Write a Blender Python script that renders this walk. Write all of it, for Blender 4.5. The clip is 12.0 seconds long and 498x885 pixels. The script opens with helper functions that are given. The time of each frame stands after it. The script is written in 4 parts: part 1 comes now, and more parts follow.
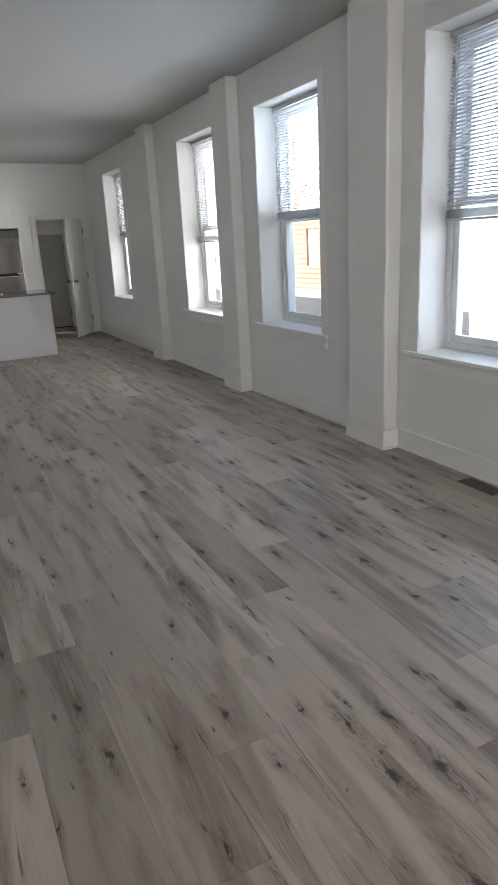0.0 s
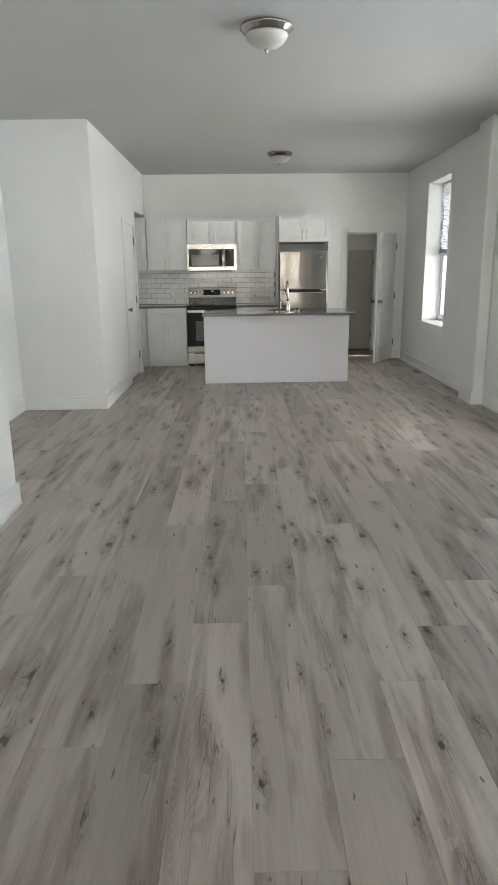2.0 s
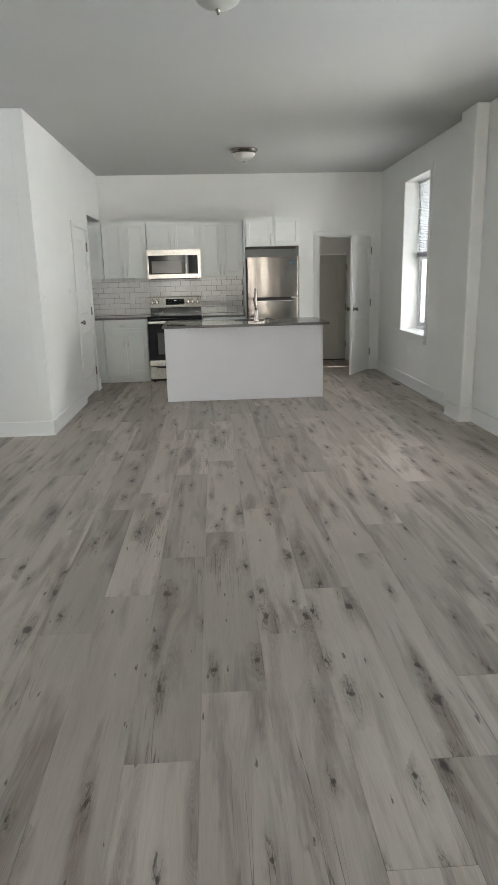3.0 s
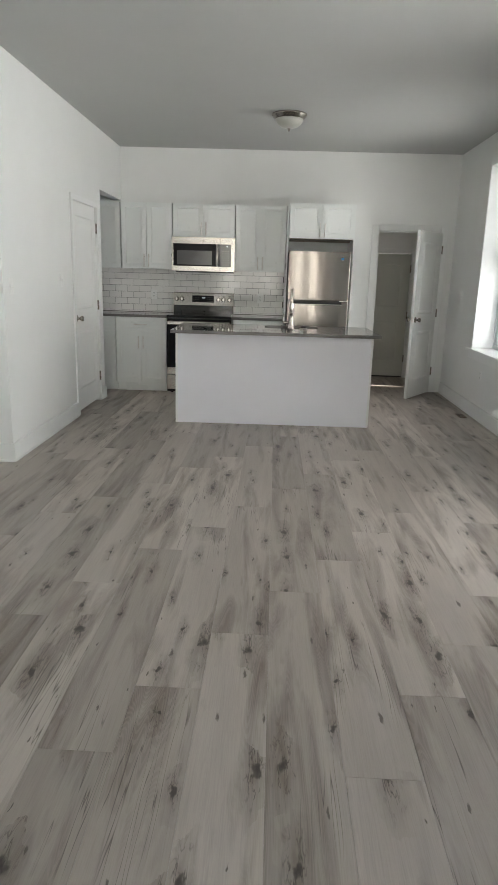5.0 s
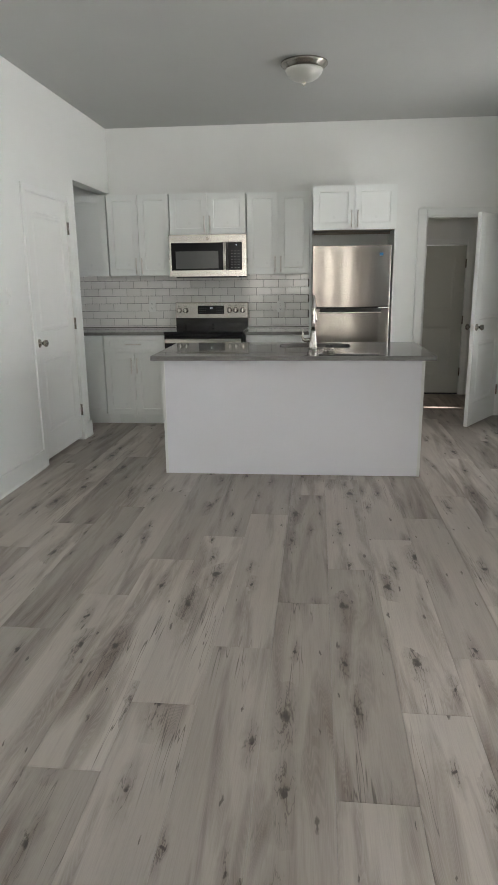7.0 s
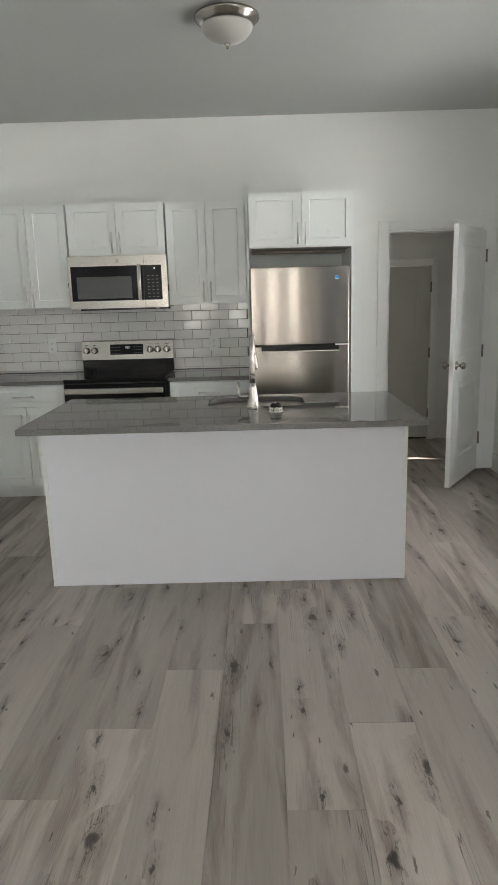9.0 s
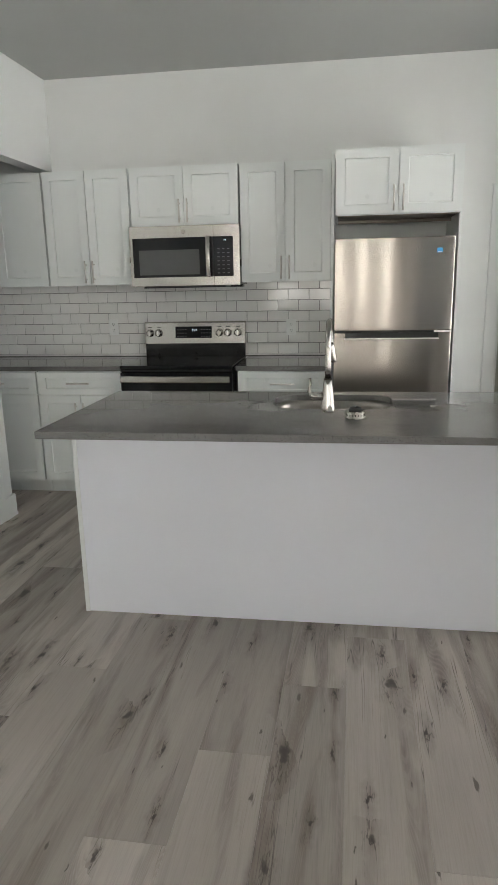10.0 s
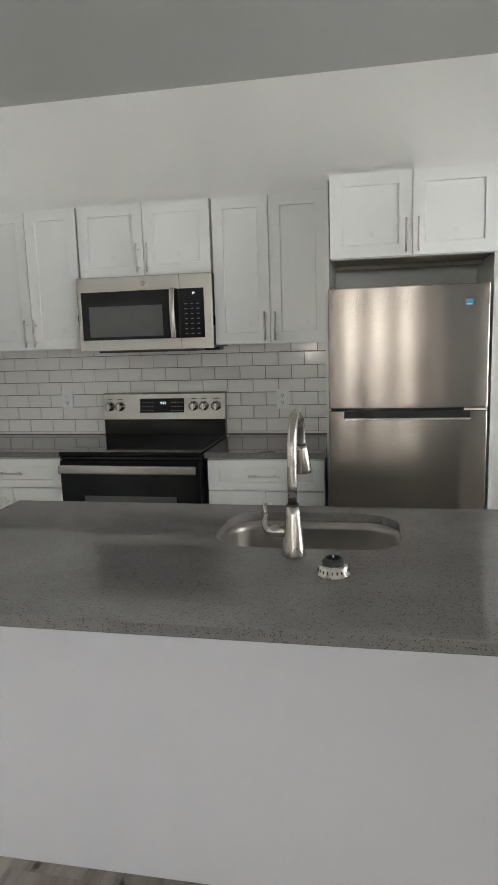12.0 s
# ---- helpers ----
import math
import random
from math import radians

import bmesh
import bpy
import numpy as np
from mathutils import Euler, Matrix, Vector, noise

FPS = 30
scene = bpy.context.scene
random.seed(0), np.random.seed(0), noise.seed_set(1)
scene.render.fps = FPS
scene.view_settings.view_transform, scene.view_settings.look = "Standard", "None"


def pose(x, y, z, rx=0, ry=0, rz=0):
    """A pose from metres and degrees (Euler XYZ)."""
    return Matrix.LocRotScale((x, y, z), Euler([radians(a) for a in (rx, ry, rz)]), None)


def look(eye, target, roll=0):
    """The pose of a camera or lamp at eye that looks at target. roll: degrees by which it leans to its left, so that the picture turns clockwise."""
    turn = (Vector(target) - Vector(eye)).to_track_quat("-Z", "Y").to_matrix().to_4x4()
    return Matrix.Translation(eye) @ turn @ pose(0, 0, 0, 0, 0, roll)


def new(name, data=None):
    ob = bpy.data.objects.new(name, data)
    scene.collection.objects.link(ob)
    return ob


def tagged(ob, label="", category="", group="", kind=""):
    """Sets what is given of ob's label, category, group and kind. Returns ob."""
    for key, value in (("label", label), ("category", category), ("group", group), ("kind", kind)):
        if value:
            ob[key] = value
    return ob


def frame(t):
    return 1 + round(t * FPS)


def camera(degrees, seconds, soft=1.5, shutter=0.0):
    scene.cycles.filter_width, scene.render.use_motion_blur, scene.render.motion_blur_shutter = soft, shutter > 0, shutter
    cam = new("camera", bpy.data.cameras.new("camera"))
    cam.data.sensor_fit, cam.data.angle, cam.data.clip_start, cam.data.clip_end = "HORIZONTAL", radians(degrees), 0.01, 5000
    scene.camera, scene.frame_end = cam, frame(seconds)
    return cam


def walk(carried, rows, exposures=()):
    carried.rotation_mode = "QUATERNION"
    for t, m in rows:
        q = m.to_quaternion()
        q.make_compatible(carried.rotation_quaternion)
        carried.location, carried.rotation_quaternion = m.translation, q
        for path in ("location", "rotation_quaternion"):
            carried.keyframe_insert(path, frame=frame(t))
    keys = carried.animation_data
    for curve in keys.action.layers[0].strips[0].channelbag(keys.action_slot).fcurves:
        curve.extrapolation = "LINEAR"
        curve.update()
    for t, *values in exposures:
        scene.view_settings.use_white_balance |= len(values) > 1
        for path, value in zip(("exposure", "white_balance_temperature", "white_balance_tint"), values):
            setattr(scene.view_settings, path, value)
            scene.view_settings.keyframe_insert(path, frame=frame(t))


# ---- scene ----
cam = camera(42.0, 12.0, soft=0.6, shutter=0.0)
PATH = [
    (0, (0.034, -0.476, 1.456), (0.889, 1.233, 0.862), -3.1),
    (0.5, (0.2, -0.173, 1.444), (0.542, 1.709, 0.861), 1.0),
    (1, (0.275, 0.131, 1.417), (0.403, 2.052, 0.876), -1.7),
    (1.5, (0.275, 0.452, 1.439), (0.419, 2.387, 0.953), -1.9),
    (2, (0.346, 0.853, 1.418), (0.394, 2.786, 0.908), -0.7),
    (2.5, (0.411, 1.226, 1.423), (0.436, 3.16, 0.914), -1.0),
    (3, (0.459, 1.601, 1.415), (0.583, 3.535, 0.924), -1.4),
    (3.2, (0.486, 1.736, 1.442), (0.636, 3.665, 0.936), -1.9),
    (4.8, (0.77, 2.952, 1.4), (0.785, 4.891, 0.907), 0.0),
    (5, (0.835, 3.124, 1.402), (0.798, 5.061, 0.904), 1.6),
    (5.5, (0.88, 3.51, 1.385), (0.821, 5.441, 0.869), 0.1),
    (6, (0.916, 3.875, 1.411), (0.997, 5.805, 0.894), -0.6),
    (6.5, (0.993, 4.278, 1.439), (0.89, 6.216, 0.954), 1.2),
    (6.7, (1.015, 4.448, 1.416), (0.853, 6.379, 0.918), -0.3),
    (8.3, (1.083, 5.6, 1.463), (0.899, 7.548, 1.048), -1.2),
    (8.5, (1.082, 5.753, 1.451), (0.993, 7.709, 1.042), -0.6),
    (9, (1.092, 6.073, 1.462), (1.071, 8.027, 1.037), -1.6),
    (9.5, (1.141, 6.41, 1.469), (0.927, 8.347, 1.021), -0.8),
    (10, (1.148, 6.725, 1.444), (0.862, 8.646, 0.968), -1.2),
    (10.5, (1.156, 7.006, 1.457), (0.887, 8.922, 0.948), -2.0),
    (11, (1.235, 7.259, 1.501), (0.944, 9.211, 1.175), 0.8),
    (11.5, (1.285, 7.538, 1.488), (0.933, 9.474, 1.127), -1.2),
    (12, (1.299, 7.786, 1.491), (0.913, 9.722, 1.169), -1.8),
]
EXPOSURES = [(0.0, 1.57, 6420, 15), (0.5, 2.04, 6440, 10.5), (1.0, 2.12, 6470, 10), (2.0, 2.13, 6490, 10), (5.5, 2.13, 6500, 10), (6.5, 2.09, 6500, 10), (8.5, 2.11, 6500, 9.5), (9.0, 2.20, 6500, 9.5), (9.5, 2.22, 6500, 9.5), (10.5, 2.25, 6500, 10), (12.0, 2.16, 6540, 11)]
walk(cam, [(t, look(eye, target, roll)) for t, eye, target, roll in PATH], EXPOSURES)

# ---- world, sun, large lights, exposure ----
world = bpy.data.worlds.new("sky")
scene.world = world
world.use_nodes = True
wn = world.node_tree
sky = wn.nodes.new("ShaderNodeTexSky")
sky.sky_type = 'NISHITA'
sky.sun_disc = False
sky.sun_elevation = radians(36)
sky.sun_rotation = radians(-66)
wn.nodes["Background"].inputs[1].default_value = 0.15
wn.links.new(sky.outputs[0], wn.nodes["Background"].inputs[0])
sun = new("sun", bpy.data.lights.new("sun", 'SUN'))
sun.data.energy = 5.0
sun.data.angle = radians(0.5)
sun.data.color = (1.0, 0.95, 0.88)
SUN_DIR = Vector((0.91, -0.40, -0.72)).normalized()
sun.matrix_world = Matrix.Translation((-20, 9, 18)) @ SUN_DIR.to_track_quat('-Z', 'Y').to_matrix().to_4x4()

# Window wall: slightly out of square with the kitchen wall.
SLANT = 1.174
WALL_E = pose(2.894, 0, 0, 0, 0, -SLANT)
WINDOWS = [(9.29, 10.30), (5.93, 6.94), (3.97, 5.00), (1.76, 2.80)]
SILL_Z, HEAD_Z, CEIL = 0.70, 2.555, 2.865
SOUTH_Y = -2.9
SOUTH_WINDOWS = [(-0.85, -0.13), (0.42, 1.14), (1.68, 2.40)]
WINDOW_POWER, SOUTH_POWER = 14.6, 6.2
SKYLIGHT, FACADELIGHT, STREETLIGHT = (0.76, 0.88, 1.0), (1.0, 0.985, 0.955), (1.0, 0.93, 0.85)


def opening_light(m, w, h, power, colour):
    """Area lamp added at an opening, standing in for daylight."""
    data = bpy.data.lights.new("opening_area_lamp", 'AREA')
    data.shape = 'RECTANGLE'
    data.size, data.size_y = w, h
    data.energy = power
    data.color = colour
    ob = new("opening_area_lamp", data)
    ob.matrix_world = m
    return ob


for a, b in WINDOWS:
    y = (a + b) / 2
    if 3.9 < a < 4.1:
        opening_light(WALL_E @ look((0.37, y, 2.09), (-3, y, 1.9)), b - a - 0.14, 0.80, 0.62 * WINDOW_POWER, SKYLIGHT)
    else:
        opening_light(WALL_E @ look((0.37, y, 1.60), (-3, y, 1.35)), b - a - 0.02, 1.94, WINDOW_POWER * (0.82 if a > 9 else 0.58 if a < 3 else 1.2), SKYLIGHT if a < 3 else FACADELIGHT)
# Added warm fill for the hall, at an unseen slot in its end wall.
opening_light(look((0.39, 12.89, 1.62), (0.6, 11, 1.3)), 0.70, 0.33, 1.1, (1.0, 0.86, 0.70))
for a, b in SOUTH_WINDOWS:
    opening_light(look(((a + b) / 2, SOUTH_Y - 0.36, 1.6), ((a + b) / 2, 3, 1.5)), b - a - 0.16, 1.7, SOUTH_POWER, STREETLIGHT)


# ---- materials ----
def material(name):
    m = bpy.data.materials.new(name)
    m.use_nodes = True
    nt = m.node_tree
    return m, nt, nt.nodes["Principled BSDF"]


def node(nt, kind, **values):
    n = nt.nodes.new(kind)
    for key, value in values.items():
        n.inputs[key].default_value = value
    return n


def ramp(nt, source, stops):
    r = nt.nodes.new("ShaderNodeValToRGB")
    while len(r.color_ramp.elements) < len(stops):
        r.color_ramp.elements.new(0.5)
    for e, (p, c) in zip(r.color_ramp.elements, stops):
        e.position = p
        e.color = (*c, 1) if len(c) == 3 else c
    nt.links.new(source, r.inputs[0])
    return r.outputs[0]


def grey(v):
    return (v, v, v)


def mix(nt, kind, factor, a, b):
    n = nt.nodes.new("ShaderNodeMix")
    n.data_type, n.blend_type = 'RGBA', kind
    for socket, value in ((0, factor), (6, a), (7, b)):
        if isinstance(value, bpy.types.NodeSocket):
            nt.links.new(value, n.inputs[socket])
        else:
            n.inputs[socket].default_value = value if socket == 0 else (*value, 1)
    return n.outputs[2]


def bump(nt, bsdf, height, strength, distance):
    b = node(nt, "ShaderNodeBump", Strength=strength, Distance=distance)
    nt.links.new(height, b.inputs["Height"])
    nt.links.new(b.outputs[0], bsdf.inputs["Normal"])


def coords(nt, scale, kind="Object", shift=False):
    t = nt.nodes.new("ShaderNodeTexCoord")
    mp = node(nt, "ShaderNodeMapping", Scale=scale)
    nt.links.new(t.outputs[kind], mp.inputs[0])
    if shift:
        info = nt.nodes.new("ShaderNodeObjectInfo")
        mul = nt.nodes.new("ShaderNodeVectorMath")
        mul.operation = 'MULTIPLY'
        mul.inputs[1].default_value = (37.0, 91.0, 13.0)
        nt.links.new(info.outputs["Random"], mul.inputs[0])
        nt.links.new(mul.outputs[0], mp.inputs["Location"])
    return mp.outputs[0]


def painted(name, colour, rough, uneven=0.03, bumps=0.08, size=60.0):
    """Rolled or sprayed paint: faint orange peel, and a slow drift of tone and gloss."""
    m, nt, b = material(name)
    c = coords(nt, (1, 1, 1))
    big = node(nt, "ShaderNodeTexNoise", Scale=1.7, Detail=4.0)
    fine = node(nt, "ShaderNodeTexNoise", Scale=size, Detail=3.0)
    for n in (big, fine):
        nt.links.new(c, n.inputs["Vector"])
    lo = tuple(v * (1 - uneven) for v in colour)
    hi = tuple(min(1, v * (1 + uneven)) for v in colour)
    nt.links.new(ramp(nt, big.outputs[0], [(0.3, lo), (0.7, hi)]), b.inputs["Base Color"])
    nt.links.new(ramp(nt, big.outputs[0], [(0.3, grey(rough - 0.05)), (0.7, grey(rough + 0.05))]), b.inputs["Roughness"])
    bump(nt, b, fine.outputs[0], bumps, 0.002)
    return m


def metal(name, colour, rough, brush=(1, 1, 60), strength=0.04, aniso=0.0):
    m, nt, b = material(name)
    b.inputs["Metallic"].default_value = 1
    if aniso:
        # brushed along the horizontal: reflections are drawn out upright
        tangent = nt.nodes.new("ShaderNodeTangent")
        tangent.direction_type = 'RADIAL'
        tangent.axis = 'Z'
        nt.links.new(tangent.outputs[0], b.inputs["Tangent"])
        b.inputs["Anisotropic"].default_value = aniso
        b.inputs["Anisotropic Rotation"].default_value = 0.25
    n = node(nt, "ShaderNodeTexNoise", Scale=14.0, Detail=6.0)
    nt.links.new(coords(nt, brush), n.inputs["Vector"])
    nt.links.new(ramp(nt, n.outputs[0], [(0.25, tuple(v * 0.975 for v in colour)), (0.75, colour)]), b.inputs["Base Color"])
    nt.links.new(ramp(nt, n.outputs[0], [(0.2, grey(rough * 0.94)), (0.8, grey(rough * 1.06))]), b.inputs["Roughness"])
    bump(nt, b, n.outputs[0], strength, 0.001)
    return m


def plain(name, colour, rough, metallic=0.0, coat=0.0, spec=0.5):
    m, nt, b = material(name)
    n = node(nt, "ShaderNodeTexNoise", Scale=25.0, Detail=4.0)
    nt.links.new(coords(nt, (1, 1, 1)), n.inputs["Vector"])
    nt.links.new(ramp(nt, n.outputs[0], [(0.3, tuple(v * 0.94 for v in colour)), (0.7, colour)]), b.inputs["Base Color"])
    nt.links.new(ramp(nt, n.outputs[0], [(0.3, grey(rough * 0.9)), (0.7, grey(min(1, rough * 1.15)))]), b.inputs["Roughness"])
    b.inputs["Metallic"].default_value = metallic
    b.inputs["Coat Weight"].default_value = coat
    b.inputs["Specular IOR Level"].default_value = spec
    return m


def calc(nt, op, x, y=0.0):
    n = nt.nodes.new("ShaderNodeMath")
    n.operation = op
    for socket, value in enumerate((x, y)):
        if isinstance(value, bpy.types.NodeSocket):
            nt.links.new(value, n.inputs[socket])
        else:
            n.inputs[socket].default_value = value
    return n.outputs[0]


def make_floor_wood():
    """Grey oak plank: lengthwise grain, cathedral figure, dark knots, smoky streaks and fine cracks, tone by plank."""
    m, nt, b = material("grey_oak_plank")
    info = nt.nodes.new("ShaderNodeObjectInfo")

    def noise_of(scale, detail, rough=0.5, distortion=0.0):
        n = node(nt, "ShaderNodeTexNoise", Scale=1.0, Detail=detail, Roughness=rough, Distortion=distortion)
        nt.links.new(coords(nt, scale, shift=True), n.inputs["Vector"])
        return n.outputs[0]

    def knots(cells, share, small, spread, stretch, reach):
        """Scattered marks: distance to the middle over the mark's own size, the same along a long halo in metres, and whether the cell holds one."""
        c = coords(nt, (cells[0], cells[1], 1), shift=True)
        w = node(nt, "ShaderNodeTexNoise", Scale=6.0, Detail=2.5, Roughness=0.5)
        add = nt.nodes.new("ShaderNodeVectorMath")
        add.operation = 'MULTIPLY_ADD'
        add.inputs[1].default_value = (0.24, 0.24, 0)
        nt.links.new(c, w.inputs["Vector"])
        nt.links.new(w.outputs["Color"], add.inputs[0])
        nt.links.new(c, add.inputs[2])
        v = node(nt, "ShaderNodeTexVoronoi", Scale=1.0, Randomness=1.0)
        v.voronoi_dimensions = '2D'
        nt.links.new(add.outputs[0], v.inputs["Vector"])
        off = nt.nodes.new("ShaderNodeVectorMath")
        off.operation = 'SUBTRACT'
        nt.links.new(add.outputs[0], off.inputs[0])
        nt.links.new(v.outputs["Position"], off.inputs[1])

        def ellipse(along):
            sc = nt.nodes.new("ShaderNodeVectorMath")
            sc.operation = 'MULTIPLY'
            sc.inputs[1].default_value = (1 / cells[0], along / cells[1], 0)
            ln = nt.nodes.new("ShaderNodeVectorMath")
            ln.operation = 'LENGTH'
            nt.links.new(off.outputs[0], sc.inputs[0])
            nt.links.new(sc.outputs[0], ln.inputs[0])
            return ln.outputs["Value"]

        split = nt.nodes.new("ShaderNodeSeparateColor")
        nt.links.new(v.outputs["Color"], split.inputs[0])
        size = calc(nt, 'MULTIPLY', split.outputs[1], split.outputs[1])
        size = calc(nt, 'ADD', calc(nt, 'MULTIPLY', size, spread), small)
        return calc(nt, 'DIVIDE', ellipse(stretch), size), calc(nt, 'DIVIDE', ellipse(reach), size), calc(nt, 'LESS_THAN', split.outputs[0], share)

    tone = ramp(nt, info.outputs["Random"], [(0.0, (0.345, 0.304, 0.270)), (0.22, (0.416, 0.368, 0.328)), (0.5, (0.474, 0.421, 0.378)), (0.80, (0.520, 0.465, 0.419)), (1.0, (0.565, 0.508, 0.458))])
    pores = noise_of((300, 8.0, 1), 4.0, 0.6)
    grain = noise_of((34, 1.3, 1), 7.0, 0.65, 0.2)
    drift = noise_of((6.0, 0.8, 1), 2.0)
    smoke = noise_of((8.5, 1.0, 1), 4.0, 0.55, 0.5)
    field = noise_of((9.0, 0.7, 1), 2.0, 0.4, 0.5)
    col = mix(nt, 'MULTIPLY', 0.36, tone, ramp(nt, pores, [(0.30, grey(0.72)), (0.52, grey(1.0)), (0.75, grey(1.07))]))
    col = mix(nt, 'MULTIPLY', 0.26, col, ramp(nt, grain, [(0.28, grey(0.66)), (0.48, grey(0.98)), (0.75, grey(1.08))]))
    col = mix(nt, 'MULTIPLY', 0.9, col, ramp(nt, drift, [(0.30, (0.86, 0.85, 0.84)), (0.7, grey(1.08))]))
    dark = ramp(nt, smoke, [(0.48, grey(0)), (0.60, grey(0.50)), (0.74, grey(1))])
    col = mix(nt, 'MULTIPLY', mix(nt, 'MULTIPLY', 1.0, dark, grey(1.0)), col, (0.50, 0.455, 0.43))
    # cathedral figure: level lines of a slow field, strongest inside the smoky streaks
    lines = ramp(nt, calc(nt, 'SINE', calc(nt, 'MULTIPLY', field, 460.0)), [(0.0, grey(1)), (0.45, grey(0))])
    patch = mix(nt, 'ADD', 1.0, mix(nt, 'MULTIPLY', 1.0, dark, grey(0.42)), grey(0.03))
    col = mix(nt, 'MULTIPLY', mix(nt, 'MULTIPLY', 1.0, lines, patch), col, (0.52, 0.48, 0.46))
    # knots: a dark cracked core in a smoky halo drawn out along the grain
    near, far, there = knots((5.4, 3.2), 0.58, 0.0060, 0.0105, 0.55, 0.20)
    halo = calc(nt, 'MULTIPLY', ramp(nt, calc(nt, 'MULTIPLY', far, 0.2), [(0.10, grey(0.75)), (0.25, grey(0.42)), (0.85, grey(0))]), there)
    col = mix(nt, 'MULTIPLY', halo, col, (0.50, 0.46, 0.43))
    # thin dark cracks running with the grain, and short ones round the knots
    crack = noise_of((30, 0.9, 1), 2.0)
    where = noise_of((5, 1.4, 1), 1.0)
    cut = mix(nt, 'MULTIPLY', 1.0, ramp(nt, calc(nt, 'ABSOLUTE', calc(nt, 'SUBTRACT', crack, 0.5)), [(0.0, grey(1)), (0.012, grey(0))]), ramp(nt, where, [(0.55, grey(0)), (0.62, grey(0.85))]))
    col = mix(nt, 'MIX', cut, col, (0.10, 0.082, 0.07))
    split = noise_of((48, 7.0, 1), 3.0, 0.6, 0.4)
    fork = calc(nt, 'MULTIPLY', ramp(nt, calc(nt, 'ABSOLUTE', calc(nt, 'SUBTRACT', split, 0.5)), [(0.0, grey(1)), (0.035, grey(0))]), ramp(nt, halo, [(0.18, grey(0)), (0.44, grey(0.85))]))
    col = mix(nt, 'MIX', fork, col, (0.075, 0.060, 0.050))
    core = calc(nt, 'MULTIPLY', ramp(nt, calc(nt, 'MULTIPLY', near, 0.5), [(0.18, grey(0.90)), (0.42, grey(0.68)), (0.62, grey(0))]), there)
    col = mix(nt, 'MIX', core, col, (0.045, 0.036, 0.030))
    # pin knots and short dashes
    near, far, there = knots((12.0, 4.5), 0.24, 0.0024, 0.0040, 0.22, 0.2)
    col = mix(nt, 'MIX', calc(nt, 'MULTIPLY', ramp(nt, calc(nt, 'MULTIPLY', near, 0.5), [(0.30, grey(0.85)), (0.60, grey(0))]), there), col, (0.10, 0.082, 0.07))
    nt.links.new(col, b.inputs["Base Color"])
    nt.links.new(ramp(nt, grain, [(0.2, grey(0.46)), (0.8, grey(0.34))]), b.inputs["Roughness"])
    bump(nt, b, pores, 0.10, 0.0015)
    return m


def make_quartz():
    m, nt, b = material("grey_quartz")
    c = coords(nt, (1, 1, 1))
    cloud = node(nt, "ShaderNodeTexNoise", Scale=5.0, Detail=6.0)
    dots = node(nt, "ShaderNodeTexVoronoi", Scale=250.0)
    light = node(nt, "ShaderNodeTexVoronoi", Scale=330.0)
    for n in (cloud, dots, light):
        nt.links.new(c, n.inputs["Vector"])
    col = ramp(nt, cloud.outputs[0], [(0.3, (0.188, 0.179, 0.172)), (0.7, (0.228, 0.218, 0.210))])
    for n, lo, hi, tint in ((dots, 0.68, 0.82, (0.045, 0.042, 0.040)), (light, 0.86, 0.94, (0.30, 0.29, 0.28))):
        split = nt.nodes.new("ShaderNodeSeparateColor")
        nt.links.new(n.outputs["Color"], split.inputs[0])
        pick = ramp(nt, split.outputs[0], [(lo, grey(0)), (hi, grey(1))])
        round_ = ramp(nt, n.outputs["Distance"], [(0.20, grey(1)), (0.52, grey(0))])
        col = mix(nt, 'MIX', mix(nt, 'MULTIPLY', 1.0, pick, round_), col, tint)
    nt.links.new(col, b.inputs["Base Color"])
    nt.links.new(ramp(nt, cloud.outputs[0], [(0.3, grey(0.026)), (0.7, grey(0.044))]), b.inputs["Roughness"])
    return m


def make_tile():
    m, nt, b = material("glazed_subway_tile")
    info = nt.nodes.new("ShaderNodeObjectInfo")
    nt.links.new(ramp(nt, info.outputs["Random"], [(0, (0.80, 0.785, 0.76)), (1, (0.85, 0.835, 0.81))]), b.inputs["Base Color"])
    n = node(nt, "ShaderNodeTexNoise", Scale=12.0, Detail=2.0)
    nt.links.new(coords(nt, (1, 1, 1), shift=True), n.inputs["Vector"])
    b.inputs["Roughness"].default_value = 0.10
    bump(nt, b, n.outputs[0], 0.05, 0.004)
    return m


def make_glass():
    m, nt, b = material("window_glass")
    b.inputs["Base Color"].default_value = (0.96, 0.98, 0.97, 1)
    b.inputs["Transmission Weight"].default_value = 1
    b.inputs["Roughness"].default_value = 0.0
    b.inputs["IOR"].default_value = 1.45
    return m


def make_brick(name, colour, mortar):
    m, nt, b = material(name)
    t = nt.nodes.new("ShaderNodeTexBrick")
    t.inputs["Color1"].default_value = (*colour, 1)
    t.inputs["Color2"].default_value = (*(v * 0.75 for v in colour), 1)
    t.inputs["Mortar"].default_value = (*mortar, 1)
    t.inputs["Scale"].default_value = 2.2
    tc = nt.nodes.new("ShaderNodeTexCoord")
    sep, com = nt.nodes.new("ShaderNodeSeparateXYZ"), nt.nodes.new("ShaderNodeCombineXYZ")
    nt.links.new(tc.outputs["Object"], sep.inputs[0])
    nt.links.new(sep.outputs[1], com.inputs[0])
    nt.links.new(sep.outputs[2], com.inputs[1])
    nt.links.new(com.outputs[0], t.inputs[0])
    nt.links.new(t.outputs[0], b.inputs["Base Color"])
    b.inputs["Roughness"].default_value = 0.9
    return m


